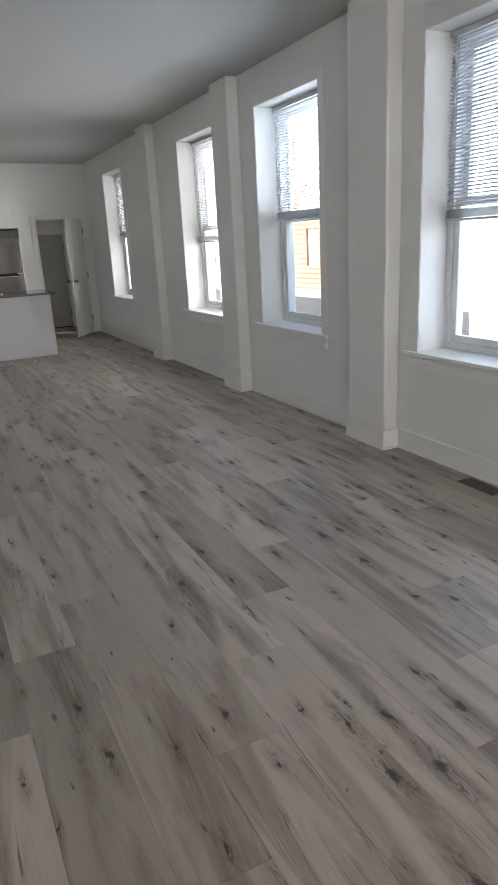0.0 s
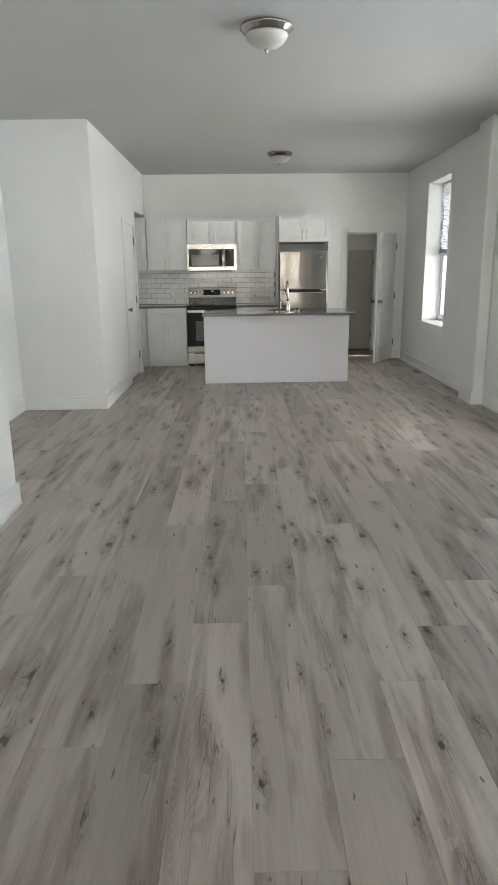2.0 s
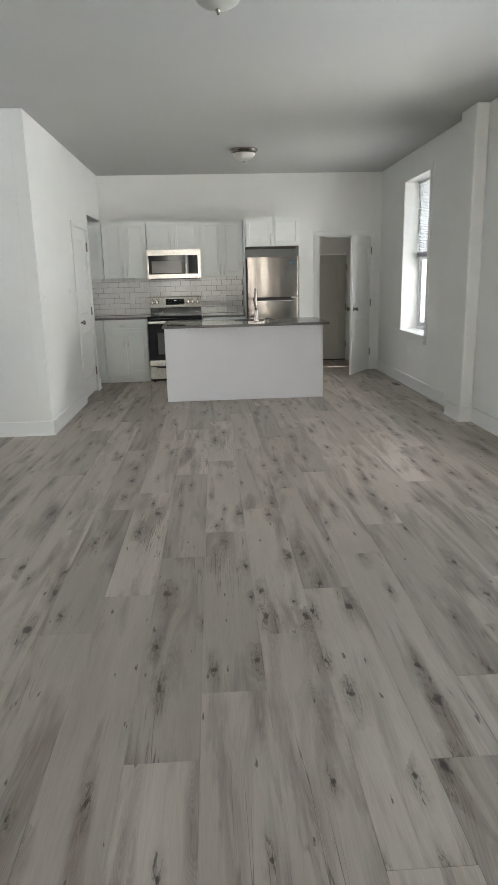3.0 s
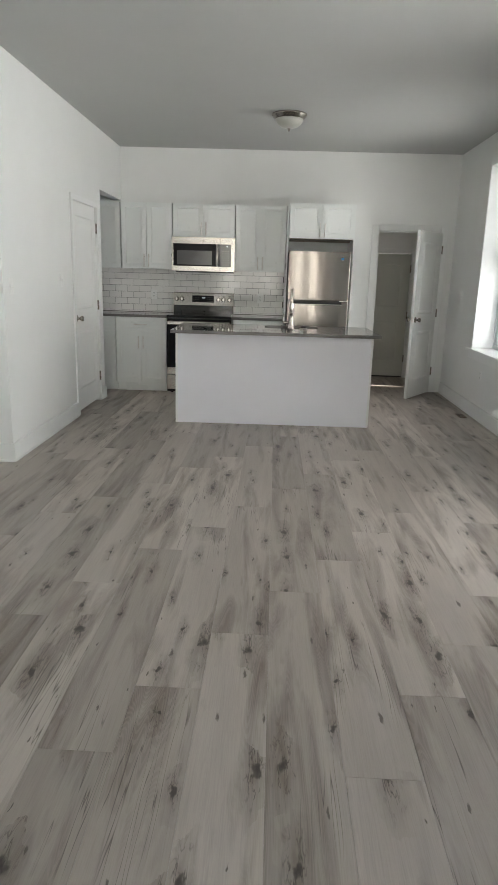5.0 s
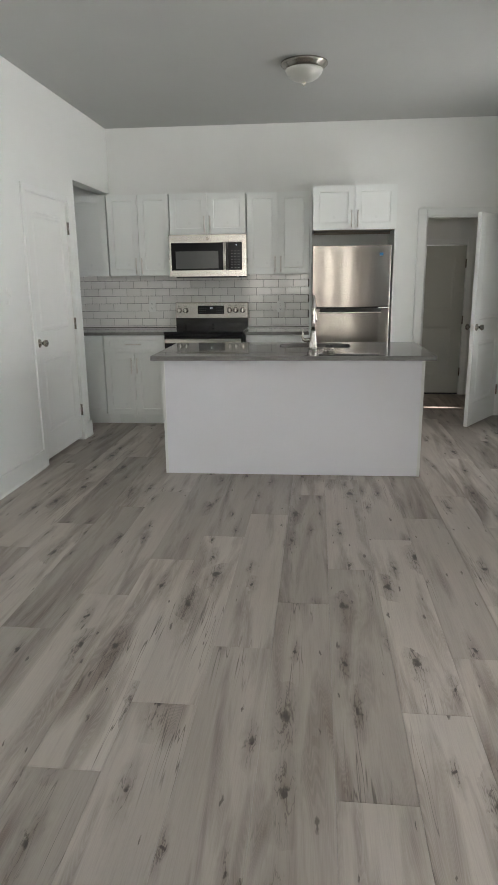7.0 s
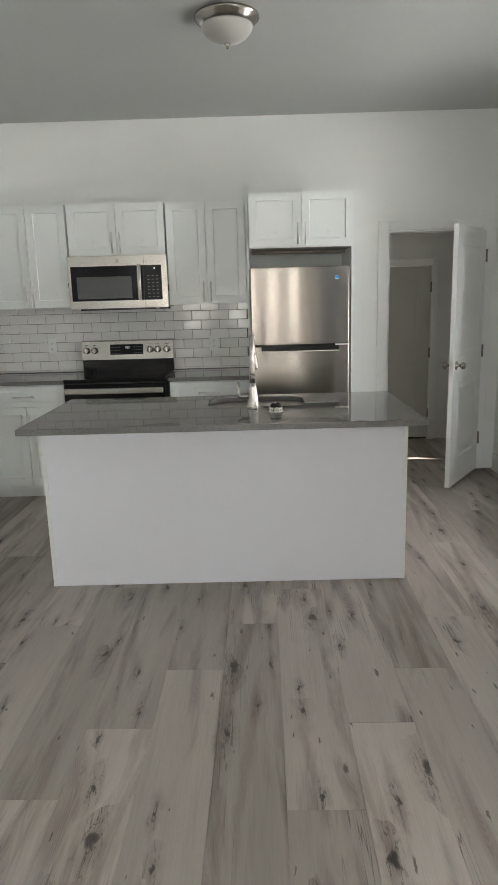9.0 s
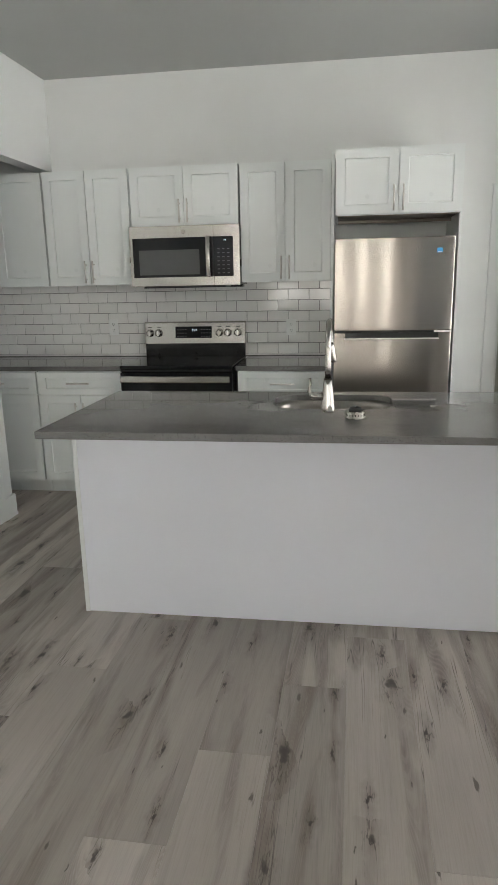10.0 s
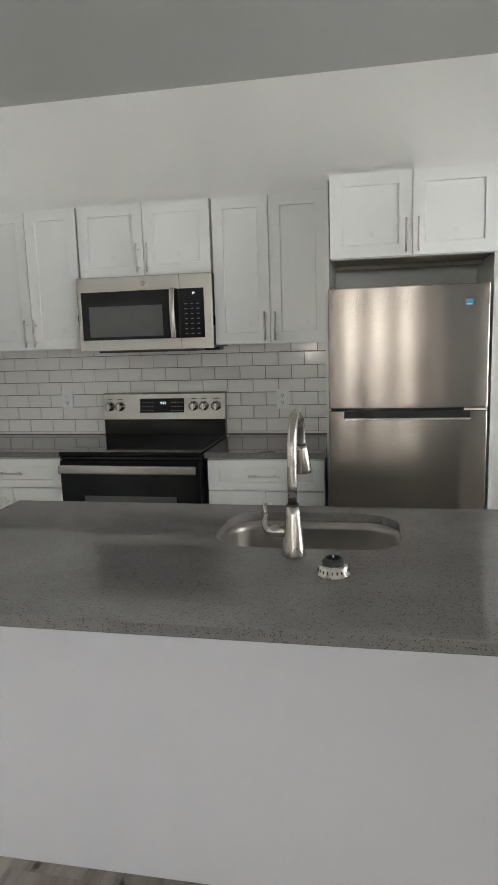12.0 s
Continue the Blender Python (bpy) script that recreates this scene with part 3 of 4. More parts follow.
def door_leaf(name, m, w, h, label, mat, hinge_u, knob_u, lift=0.02, two_knobs=False, hinge_y=-0.014, profile=DOOR_PROFILE):
    d = thing(name, m, label, "door", "", "structure")
    st = 0.115
    panels = [(st, w - st, 0.21, 0.80), (st, w - st, 1.0, h - 0.13)]
    part("leaf", panelled(w, h, 0.035, panels, profile, both=True), mat, d, at=pose(0, 0, lift), bevel=0.0015)
    knob(d, knob_u, 0.95, 0, -1)
    if two_knobs:
        knob(d, knob_u, 0.95, 0.035, 1)
        part("latch_plate", box(w + 0.0002, w + 0.002, 0.006, 0.029, 0.92, 0.98) if knob_u > w / 2 else box(-0.002, -0.0002, 0.006, 0.029, 0.92, 0.98), NICKEL, d)
    for z in (0.28, h * 0.52, h - 0.18):
        hinge(d, hinge_u, z, hinge_y)
    return d


def casing_set(m, u0, u1, top, left, right, head, label):
    c = thing("door_casing", m, label, "door trim", "", "structure")
    part("side_casing", box(u0 - left, u0 - 0.002, -0.016, -0.0006, 0, top + head), TRIM, c, bevel=0.003)
    part("side_casing", box(u1 + 0.002, u1 + right, -0.016, -0.0006, 0, top + head), TRIM, c, bevel=0.003)
    part("head_casing", box(u0 - 0.0015, u1 + 0.0015, -0.0155, -0.0006, top + 0.002, top + head - 0.0005), TRIM, c, bevel=0.003)
    return c


door_leaf("door_1", CLOSET @ pose(1.695, 0.010, 0), 0.82, 2.02, "closed white two-panel closet door", DOORPAINT, 0.822, 0.07, 0.03)
casing_set(CLOSET, 1.69, 2.52, 2.045, 0.06, 0.085, 0.055, "white painted casing round the closet door")
structure("threshold", box(2.05, 3.2, 11.865, 11.90, 0.0003, 0.004), RAWWOOD, "thin worn wooden strip across the hall floor", category="threshold", bevel=0.0015)
# Dark sheet added where only shade would show under the closet door.
structure("closet_floor", box(-1.8, -1.13, 9.2, 10.37, 0.0, 0.004), SUBFLOOR, "dark sheet inside the closet for the shade under its door", category="floor")
casing_set(pose(0, NORTH_Y, 0), 2.20, 2.95, 1.985, 0.085, 0.085, 0.07, "white painted casing round the hall doorway")
jamb = thing("door_jamb", pose(0, NORTH_Y, 0), "white painted jamb lining the hall doorway", "door trim", "", "structure")
part("jamb_side", box(2.2005, 2.215, 0.0, 0.12, 0, 1.984), TRIM, jamb)
part("jamb_side", box(2.935, 2.9495, 0.0, 0.12, 0, 1.984), TRIM, jamb)
part("jamb_head", box(2.2155, 2.9345, 0.0, 0.12, 1.97, 1.9845), TRIM, jamb)
part("strike_plate", box(2.2152, 2.217, 0.02, 0.05, 0.92, 0.99), NICKEL, jamb, "satin nickel strike plate")
# leaf swung open into the kitchen on hinges at the jamb near the window wall
door_leaf("door_2", pose(2.945, NORTH_Y - 0.018, 0, 0, 0, 235.5) @ pose(0, -0.0, 0), 0.71, 1.95, "white two-panel door standing open into the kitchen", DOORPAINT, -0.006, 0.65, 0.012, True, 0.040)
hall_door = door_leaf("door_3", pose(2.125, 12.772, 0), 0.76, DOOR3_H - 0.03, "closed grey-white door at the end of the hall, hall dimness in its paint", DIMHALLPAINT, 0.763, 0.07, 0.02, profile=[(0, 0), (0.012, 0.0022), (0.024, 0.0022), (0.034, 0.0006)])
# Black strip stands in for the dark gap below the hall door.
part("gap_dark_strip", box(0.001, 0.759, -0.004, 0.030, 0.002, 0.0195), RUBBER, hall_door, "black strip added as the shaded gap under the leaf")
casing_set(pose(0, 12.76, 0), 2.12, 2.89, DOOR3_H, 0.07, 0.07, 0.065, "dim white casing round the hall door")


# ---- ceiling lights ----
def ceiling_light(x, y):
    c = thing("ceiling_light", pose(x, y, CEIL), "flush ceiling light, brushed nickel ring with frosted glass bowl", "lamp", "ceiling lights")
    part("pan", lathe([(0.150, -0.0005), (0.162, -0.006), (0.164, -0.018), (0.152, -0.024), (0.148, -0.034), (0.138, -0.040), (0.134, -0.048), (0.120, -0.050)], 40), DARKNICKEL, c, "brushed nickel ring")
    part("bowl", lathe([(0.128, -0.0505), (0.130, -0.056), (0.122, -0.074), (0.104, -0.096), (0.076, -0.114), (0.044, -0.125), (0.012, -0.129)], 40), BOWL, c, "unlit frosted glass bowl")
    part("finial", lathe([(0.014, -0.1292), (0.016, -0.134), (0.008, -0.139), (0.010, -0.145), (0.007, -0.152), (0.002, -0.155)], 16), DARKNICKEL, c, "brushed nickel finial")
    return c


ceiling_light(0.595, 5.32)
ceiling_light(1.0, 9.70)


# ---- kitchen ----
def bar_pull(parent, u, z, length, upright, y=0.0):
    bm = bmesh.new()
    h = length / 2
    s = h * 0.64
    if upright:
        tube([(u, y - 0.032, z - h), (u, y - 0.032, z + h)], 0.0055, 10, bm)
        for k in (-s, s):
            tube([(u, y, z + k), (u, y - 0.031, z + k)], 0.0045, 8, bm)
    else:
        tube([(u - h, y - 0.032, z), (u + h, y - 0.032, z)], 0.0055, 10, bm)
        for k in (-s, s):
            tube([(u + k, y, z), (u + k, y - 0.031, z)], 0.0045, 8, bm)
    part("handle", bm, NICKEL, parent, "satin nickel bar pull")


SHAKER = [(0, 0), (0.0015, 0.0075)]


def front(parent, name, u0, u1, z0, z1, pull, rail=0.057):
    """A shaker door or drawer front with its bar pull: pull is (u, z, length, upright)."""
    w, h = u1 - u0, z1 - z0
    d = part(name, panelled(w, h, 0.019, [(rail, w - rail, rail, h - rail)] if h > 0.2 else [(rail, w - rail, 0.040, h - 0.040)], SHAKER), CABINET, parent, at=pose(u0, -0.0195, z0), bevel=0.0012)
    if pull:
        u, z, length, upright = pull
        bar_pull(d, u - u0, z - z0, length, upright)
    return d


def wall_cabinet(x0, x1, y, z0, z1, depth, doors, label, pull_low=0.092, pulls=True):
    c = thing("wall_cabinet", pose(x0, y, z0), label, "cabinet", "wall cabinets")
    w, h = x1 - x0, z1 - z0
    part("body", box(0.006, w - 0.006, 0.014, depth, 0, h), CABINET, c, bevel=0.001)
    g = 0.0026
    if doors == 2:
        m = w / 2
        front(c, "door", 2 * g, m - g, g, h - g, (m - 0.028, pull_low, 0.15, True))
        front(c, "door", m + g, w - 2 * g, g, h - g, (m + 0.028, pull_low, 0.15, True))
    else:
        front(c, "door", g, w - g, g, h - g, (0.03, pull_low, 0.15, True) if pulls else None)
    return c


def base_cabinet(x0, x1, y, doors, label, drawer=True):
    c = thing("base_cabinet", pose(x0, y, 0), label, "cabinet", "base cabinets")
    w, depth = x1 - x0, NORTH_Y - y - 0.002
    part("body", box(0.004, w - 0.004, 0.010, depth, 0.105, 0.8925), CABINET, c, bevel=0.001)
    part("toe_kick", box(0.0, w, 0.075, 0.09, 0.0, 0.1045), CABINET, c)
    g = 0.0026
    front(c, "drawer_front", 2 * g, w - 2 * g, 0.728, 0.882, (w / 2, 0.806, 0.16 if w > 0.5 else 0.14, False))
    if doors == 2:
        m = w / 2
        front(c, "door", 2 * g, m - g, 0.112, 0.723, (m - 0.028, 0.60, 0.15, True))
        front(c, "door", m + g, w - 2 * g, 0.112, 0.723, (m + 0.028, 0.60, 0.15, True))
    else:
        front(c, "door", g, w - g, 0.112, 0.723, (0.035, 0.60, 0.15, True))
    return c


BASE_Y, UP_Y = 10.925, 11.232
base_cabinet(-1.55, -0.945, BASE_Y, 1, "white shaker base cabinet with drawer, in the corner")
base_cabinet(-0.94, -0.335, BASE_Y, 2, "white shaker base cabinet with drawer, beside the range")
base_cabinet(0.455, 1.053, BASE_Y, 2, "white shaker base cabinet with drawer, beside the refrigerator")
wall_cabinet(-1.30, -0.928, UP_Y, 1.452, 2.211, NORTH_Y - UP_Y - 0.002, 1, "white shaker single-door wall cabinet in the corner", pulls=False)
wall_cabinet(-0.922, -0.306, UP_Y, 1.452, 2.211, NORTH_Y - UP_Y - 0.002, 2, "white shaker two-door wall cabinet over the counter")
wall_cabinet(-0.303, 0.445, UP_Y, 1.832, 2.211, NORTH_Y - UP_Y - 0.002, 2, "short white shaker cabinet above the microwave")
wall_cabinet(0.448, 1.055, UP_Y, 1.452, 2.207, NORTH_Y - UP_Y - 0.002, 2, "white shaker two-door wall cabinet beside the refrigerator")
fcab = wall_cabinet(1.077, 1.842, 11.0, 1.838, 2.222, NORTH_Y - 11.0 - 0.002, 2, "deep white shaker cabinet above the refrigerator")
part("underside_board", box(0.020, 0.745, 0.016, 0.505, -0.004, -0.0005), RAWWOOD, fcab, "bare plywood underside")
part("back_rail", box(0.020, 0.745, 0.30, 0.32, -0.024, -0.0045), RAWWOOD, fcab, "raw plywood rail")
fpanel = thing("end_board", pose(1.057, 10.985, 0), "thin white upright board standing beside the refrigerator", "board")
part("board", box(0, 0.018, 0, NORTH_Y - 10.987, 0.0, 1.836), CABINET, fpanel, bevel=0.001)
fpanel2 = thing("end_board", pose(1.826, 11.0, 0), "thin white upright board on the window side of the refrigerator", "board")
part("board", box(0, 0.016, 0, NORTH_Y - 11.002, 0.0, 1.836), CABINET, fpanel2, bevel=0.001)
shelfpanel = thing("scribe_strip", pose(1.057, 11.0, 1.838), "white filler strip between the wall cabinets", "trim")
part("strip", box(0, 0.018, 0, NORTH_Y - 11.002, 0.0, 0.372), CABINET, shelfpanel)


def worktop(name, x0, x1, y0, y1, label):
    w = thing(name, pose(x0, y0, 0.893), label, "worktop")
    part("slab", box(0, x1 - x0, 0, y1 - y0, 0.0005, 0.030), QUARTZ, w, bevel=0.003)
    return w


worktop("worktop", -1.899, -0.330, 10.885, NORTH_Y - 0.012, "speckled grey quartz worktop on the base cabinets")
worktop("worktop", 0.449, 1.055, 10.885, NORTH_Y - 0.012, "speckled grey quartz worktop between range and refrigerator")

# island
isl = thing("kitchen_island", pose(0, 9.3, 0), "white kitchen island cabinet with a plain back panel", "island")
part("body", box(0.012, 1.846, 0.019, 0.58, 0.10, 0.118), CABINET, isl)
part("front_rail", box(0.012, 1.846, 0.5805, 0.60, 0.10, 0.884), CABINET, isl)
part("toe_kick", box(0.012, 1.846, 0.019, 0.53, 0.0, 0.0995), CABINET, isl)
part("back_panel", box(0.0, 1.858, 0.0, 0.0185, 0.0, 0.884), SKYTINTPANEL, isl, "plain white lacquered panel with sky light tinted in", bevel=0.001)
part("end_panel", box(0.0, 0.0115, 0.019, 0.60, 0.0, 0.884), SKYTINTPANEL, isl, bevel=0.001)
part("end_panel", box(1.8465, 1.858, 0.019, 0.60, 0.0, 0.884), SKYTINTPANEL, isl, bevel=0.001)
part("corner_trim", box(-0.006, 0.014, -0.005, -0.0003, 0.0, 0.884), TRIM, isl, bevel=0.0015)
part("corner_trim", box(1.844, 1.864, -0.005, -0.0003, 0.0, 0.884), TRIM, isl, bevel=0.0015)

SINK = (0.835, 1.365, 9.485, 9.845)


def slab_with_hole(x0, x1, y0, y1, z0, z1, hole):
    bm = bmesh.new()
    outer = [(x0, y0), (x1, y0), (x1, y1), (x0, y1)]
    for z in (z1, z0):
        edges = []
        for loop in (outer, [(p[0], p[1]) for p in hole]):
            vs = [bm.verts.new((x, y, z)) for x, y in loop]
            edges += [bm.edges.new((vs[i], vs[(i + 1) % len(vs)])) for i in range(len(vs))]
        bmesh.ops.triangle_fill(bm, use_beauty=True, use_dissolve=False, edges=edges)
    for loop in (outer, [(p[0], p[1]) for p in hole]):
        rings(bm, [[(x, y, z) for x, y in loop] for z in (z0, z1)], False, False, smooth=False)
    bmesh.ops.remove_doubles(bm, verts=bm.verts, dist=1e-5)
    return bm


itop = thing("island_worktop", pose(0, 0, 0), "polished speckled grey quartz island worktop with sink cut-out", "worktop")
part("slab", slab_with_hole(-0.012, 1.882, 8.982, 9.935, 0.8855, 0.915, rounded(*SINK, 0.11, 0, 8)), QUARTZ, itop, bevel=0.003)
sink = thing("sink", pose(0, 0, 0), "undermount stainless steel sink basin in the island", "sink")
sx0, sx1, sy0, sy1 = SINK
basin = bmesh.new()
rings(basin, [rounded(sx0 - e, sx1 + e, sy0 - e, sy1 + e, r, z, 8) for e, r, z in ((0.025, 0.13, 0.8845), (-0.001, 0.11, 0.8845), (-0.006, 0.11, 0.86), (-0.012, 0.10, 0.74), (-0.03, 0.09, 0.712), (-0.07, 0.06, 0.705))], cap_first=False)
part("basin", basin, SINKSTEEL, sink)
part("drain", lathe([(0.055, 0.7055), (0.055, 0.708), (0.040, 0.7075), (0.036, 0.7062)], 24, at=(1.10, 9.665, 0)), CHROME, sink)

fau = thing("faucet", pose(1.083, 9.43, 0.9152), "brushed nickel pull-down kitchen faucet with side lever", "faucet")
part("base", lathe([(0.030, 0), (0.031, 0.006), (0.029, 0.02), (0.024, 0.07), (0.019, 0.11), (0.0165, 0.138)], 28), FAUCETSTEEL, fau, "tapered nickel body")
neck = [(0, 0, 0.1385), (0, 0, 0.19), (0, 0, 0.25)]
for i in range(0, 15):
    a = radians(180 - 180 * i / 14)
    neck.append((0.006 * i / 14, 0.085 + 0.085 * math.cos(a), 0.275 + 0.092 * math.sin(a)))
neck.append((0.006, 0.171, 0.268))
part("neck", tube(neck, 0.0128, 14), FAUCETSTEEL, fau, "arched nickel neck")
part("spray_head", tube([(0.006, 0.171, 0.2675), (0.007, 0.173, 0.255), (0.010, 0.182, 0.195), (0.0105, 0.183, 0.185)], [0.0145, 0.016, 0.0225, 0.021], 18), FAUCETSTEEL, fau, "nickel pull-down spray head")
part("seam_ring", lathe([(0.0169, 0.133), (0.0174, 0.136), (0.0169, 0.139)], 20), BRONZE, fau)
lever = tube([(-0.02, 0, 0.065), (-0.055, 0, 0.063), (-0.072, 0, 0.066)], [0.017, 0.0165, 0.012], 14)
tube([(-0.066, 0, 0.060), (-0.078, -0.001, 0.085), (-0.072, -0.002, 0.115), (-0.074, -0.002, 0.140)], [0.011, 0.008, 0.0055, 0.005], 12, lever)
part("lever", lever, FAUCETSTEEL, fau, "nickel side lever")

stop = thing("sink_strainer", pose(1.196, 9.30, 0.9152), "steel basket strainer with black rubber stopper on the worktop", "strainer")
part("basket", lathe([(0.040, 0), (0.042, 0.002), (0.041, 0.004), (0.038, 0.006), (0.036, 0.022), (0.033, 0.026), (0.020, 0.028)], 28), FAUCETSTEEL, stop, "perforated steel basket")
for i in range(20):
    a = 2 * math.pi * i / 20
    part("slot", tube([(0.0366 * math.cos(a), 0.0366 * math.sin(a), 0.010), (0.0362 * math.cos(a), 0.0362 * math.sin(a), 0.017)], 0.0018, 6), BLACK, stop)
part("stopper", lathe([(0.026, 0.0282), (0.0285, 0.030), (0.027, 0.034), (0.022, 0.041), (0.0195, 0.0425), (0.017, 0.041), (0.0155, 0.034), (0.002, 0.0335)], 24), RUBBER, stop, "black rubber stopper")
part("pin", tube([(0, 0, 0.0338), (0, 0, 0.050)], 0.0025, 8), CHROME, stop)


# range
def control_knob(parent, u, z, y):
    k = part("knob", lathe([(0.026, 0), (0.026, -0.004), (0.021, -0.006), (0.019, -0.026), (0.016, -0.028)], 22, axis='Y', at=(u, y, z)), STEELH, parent, "steel control knob")
    part("grip", box(u - 0.004, u + 0.004, y - 0.034, y - 0.0283, z - 0.019, z + 0.019), NICKEL, k, bevel=0.001)
    part("dial_ring", lathe([(0.030, -0.0002), (0.030, -0.0016), (0.0265, -0.0018)], 22, axis='Y', at=(u, y, z)), DARKNICKEL, k, "darker dial ring")


rng = thing("range", pose(-0.324, 10.865, 0), "freestanding electric range, stainless and black glass", "stove")
RW = 0.758
part("body", box(0.0, RW, 0.03, 0.645, 0.02, 0.905), BLACK, rng)
part("cooktop", box(-0.001, RW + 0.001, -0.012, 0.60, 0.9055, 0.930), BLACKGLASS, rng, "black glass cooktop", bevel=0.006)
part("front_trim", box(0.0, RW, 0.0, 0.0295, 0.888, 0.905), BLACK, rng, bevel=0.003)
odoor = part("oven_door", box(0.002, RW - 0.002, -0.012, 0.0295, 0.235, 0.886), BLACKGLASS, rng, "black glass oven door", bevel=0.004)
part("door_window", box(0.13, RW - 0.13, -0.0135, -0.0122, 0.40, 0.70), SCREENGLASS, odoor, "smoked oven window")
part("lower_band", box(0.002, RW - 0.002, -0.0145, -0.0122, 0.2355, 0.315), STEELH, odoor, "stainless band")
part("handle", box(0.012, RW - 0.012, -0.062, -0.040, 0.822, 0.868), STEELH, odoor, "stainless bar handle", bevel=0.008)
for u in (0.035, RW - 0.035):
    part("handle_post", box(u - 0.012, u + 0.012, -0.0395, -0.0122, 0.83, 0.86), STEELH, odoor)
part("drawer", box(0.002, RW - 0.002, -0.010, 0.0295, 0.05, 0.228), STEELH, rng, "stainless storage drawer", bevel=0.004)
part("drawer_grip", box(0.10, RW - 0.10, -0.0115, -0.0102, 0.205, 0.222), BLACK, rng)
for u in (0.05, RW - 0.05):
    part("foot", lathe([(0.018, 0), (0.018, 0.0195)], 12, at=(u, 0.08, 0)), BLACK, rng)
part("guard_base", box(0.004, RW - 0.004, 0.585, 0.64, 0.9305, 1.020), BLACK, rng, "black glass splash panel", bevel=0.003)
guard = bmesh.new()
rings(guard, [[(u, 0.577, 1.0205), (u, 0.600, 1.172), (u, 0.612, 1.18), (u, 0.645, 1.18), (u, 0.645, 1.0205)] for u in (0.0, RW)], smooth=False)
panel_ = part("control_panel", guard, STEELH, rng, "stainless control panel", bevel=0.003)


def guard_y(z):
    return 0.577 + (z - 1.0205) * 0.023 / 0.1515


for u in (0.042, 0.108, 0.566, 0.629, 0.703):
    control_knob(panel_, u, 1.098, guard_y(1.098) - 0.001)
    part("mark", box(u - 0.014, u + 0.014, guard_y(1.142) - 0.002, guard_y(1.142) + 0.002, 1.140, 1.144), DIMPRINT, panel_)
disp = part("display", rings(bmesh.new(), [[(u, guard_y(1.062) - 0.003, 1.062), (u, guard_y(1.145) - 0.003, 1.145), (u, guard_y(1.145) + 0.004, 1.145), (u, guard_y(1.062) + 0.004, 1.062)] for u in (0.236, 0.508)], smooth=False), BLACKGLASS, panel_, "black glass clock display")
part("digits", text_bm("9:22", 0.021), DIGITS, disp, "glowing clock digits", at=pose(0.380, guard_y(1.118) - 0.0045, 1.118, -8))
for i in range(4):
    for k in range(3):
        for u in (0.248 + 0.020 * i, 0.428 + 0.020 * i):
            z = 1.072 + 0.024 * k
            part("key_print", box(u, u + 0.012, guard_y(z) - 0.0042, guard_y(z) - 0.0032, z, z + 0.004), DIMPRINT, disp)

# microwave
mw = thing("microwave", pose(-0.307, 11.168, 1.437), "over-range microwave, stainless with black glass door", "microwave")
MW, MH = 0.758, 0.393
part("body", box(0.003, MW - 0.003, 0.012, 0.348, 0.004, MH - 0.002), BLACK, mw)
part("front_frame", pierced(0, MW, 0, MH, 0.0115, [(0.022, MW - 0.046, 0.060, MH - 0.078)]), STEELH, mw, "stainless front", bevel=0.002)
part("door_glass", box(0.0222, 0.545, -0.001, 0.0114, 0.0602, MH - 0.0782), BLACKGLASS, mw, "black glass door")
part("viewing_window", box(0.064, 0.483, -0.0022, -0.0012, 0.075, MH - 0.155), SCREENGLASS, mw, "smoked viewing window")
part("keypad", box(0.5805, MW - 0.0462, -0.001, 0.0114, 0.0602, MH - 0.0782), BLACKGLASS, mw, "black glass keypad")
part("handle_back", box(0.5452, 0.5803, 0.002, 0.0114, 0.0602, MH - 0.0782), BLACK, mw)
part("handle", rings(bmesh.new(), [[(u, y - 0.014 * math.sin(math.pi * k / 10), 0.058 + (MH - 0.130) * k / 10) for u, y in ((0.530, -0.016), (0.534, -0.030), (0.560, -0.030), (0.564, -0.016))] for k in range(11)]), STEELH, mw, "curved stainless handle", bevel=0.003)
for z in (0.068, MH - 0.095):
    part("handle_post", box(0.538, 0.556, -0.0155, -0.0012, z, z + 0.012), STEELH, mw)
part("seam", box(0.581, 0.583, -0.0006, 0.0, MH - 0.078, MH - 0.001), BLACK, mw)
part("seam", box(0.581, 0.583, -0.0006, 0.0, 0.001, 0.060), BLACK, mw)
part("badge", lathe([(0.013, -0.0002), (0.013, -0.0018), (0.010, -0.002)], 20, axis='Y', at=(0.378, 0, MH - 0.040)), DARKNICKEL, mw, "small round badge")
part("digits", text_bm("19", 0.017), DIGITS, mw, "glowing clock digits", at=pose(0.658, -0.0022, MH - 0.102))
for i in range(3):
    for k in range(7):
        part("key_print", box(0.606 + 0.033 * i, 0.622 + 0.033 * i, -0.0022, -0.0012, 0.078 + 0.026 * k, 0.083 + 0.026 * k), DIMPRINT, mw)
part("vent_grille", box(0.10, MW - 0.10, 0.02, 0.20, -0.012, 0.0035), DARKSIDE, mw, "dark filter grille")
part("rear_foot", box(0.02, MW - 0.02, 0.22, 0.31, -0.014, 0.0035), BLACK, mw)
part("side_latch", box(MW - 0.0028, MW + 0.004, 0.03, 0.06, 0.12, 0.17), BLACK, mw)
part("door_hinge_tab", box(-0.004, -0.0002, 0.002, 0.010, 0.16, 0.20), BLACK, mw)

# refrigerator
FX0, FX1, FY = 1.083, 1.781, 10.782
fr = thing("refrigerator", pose(FX0, FY, 0), "top-freezer refrigerator in brushed stainless steel", "refrigerator")
FW = FX1 - FX0


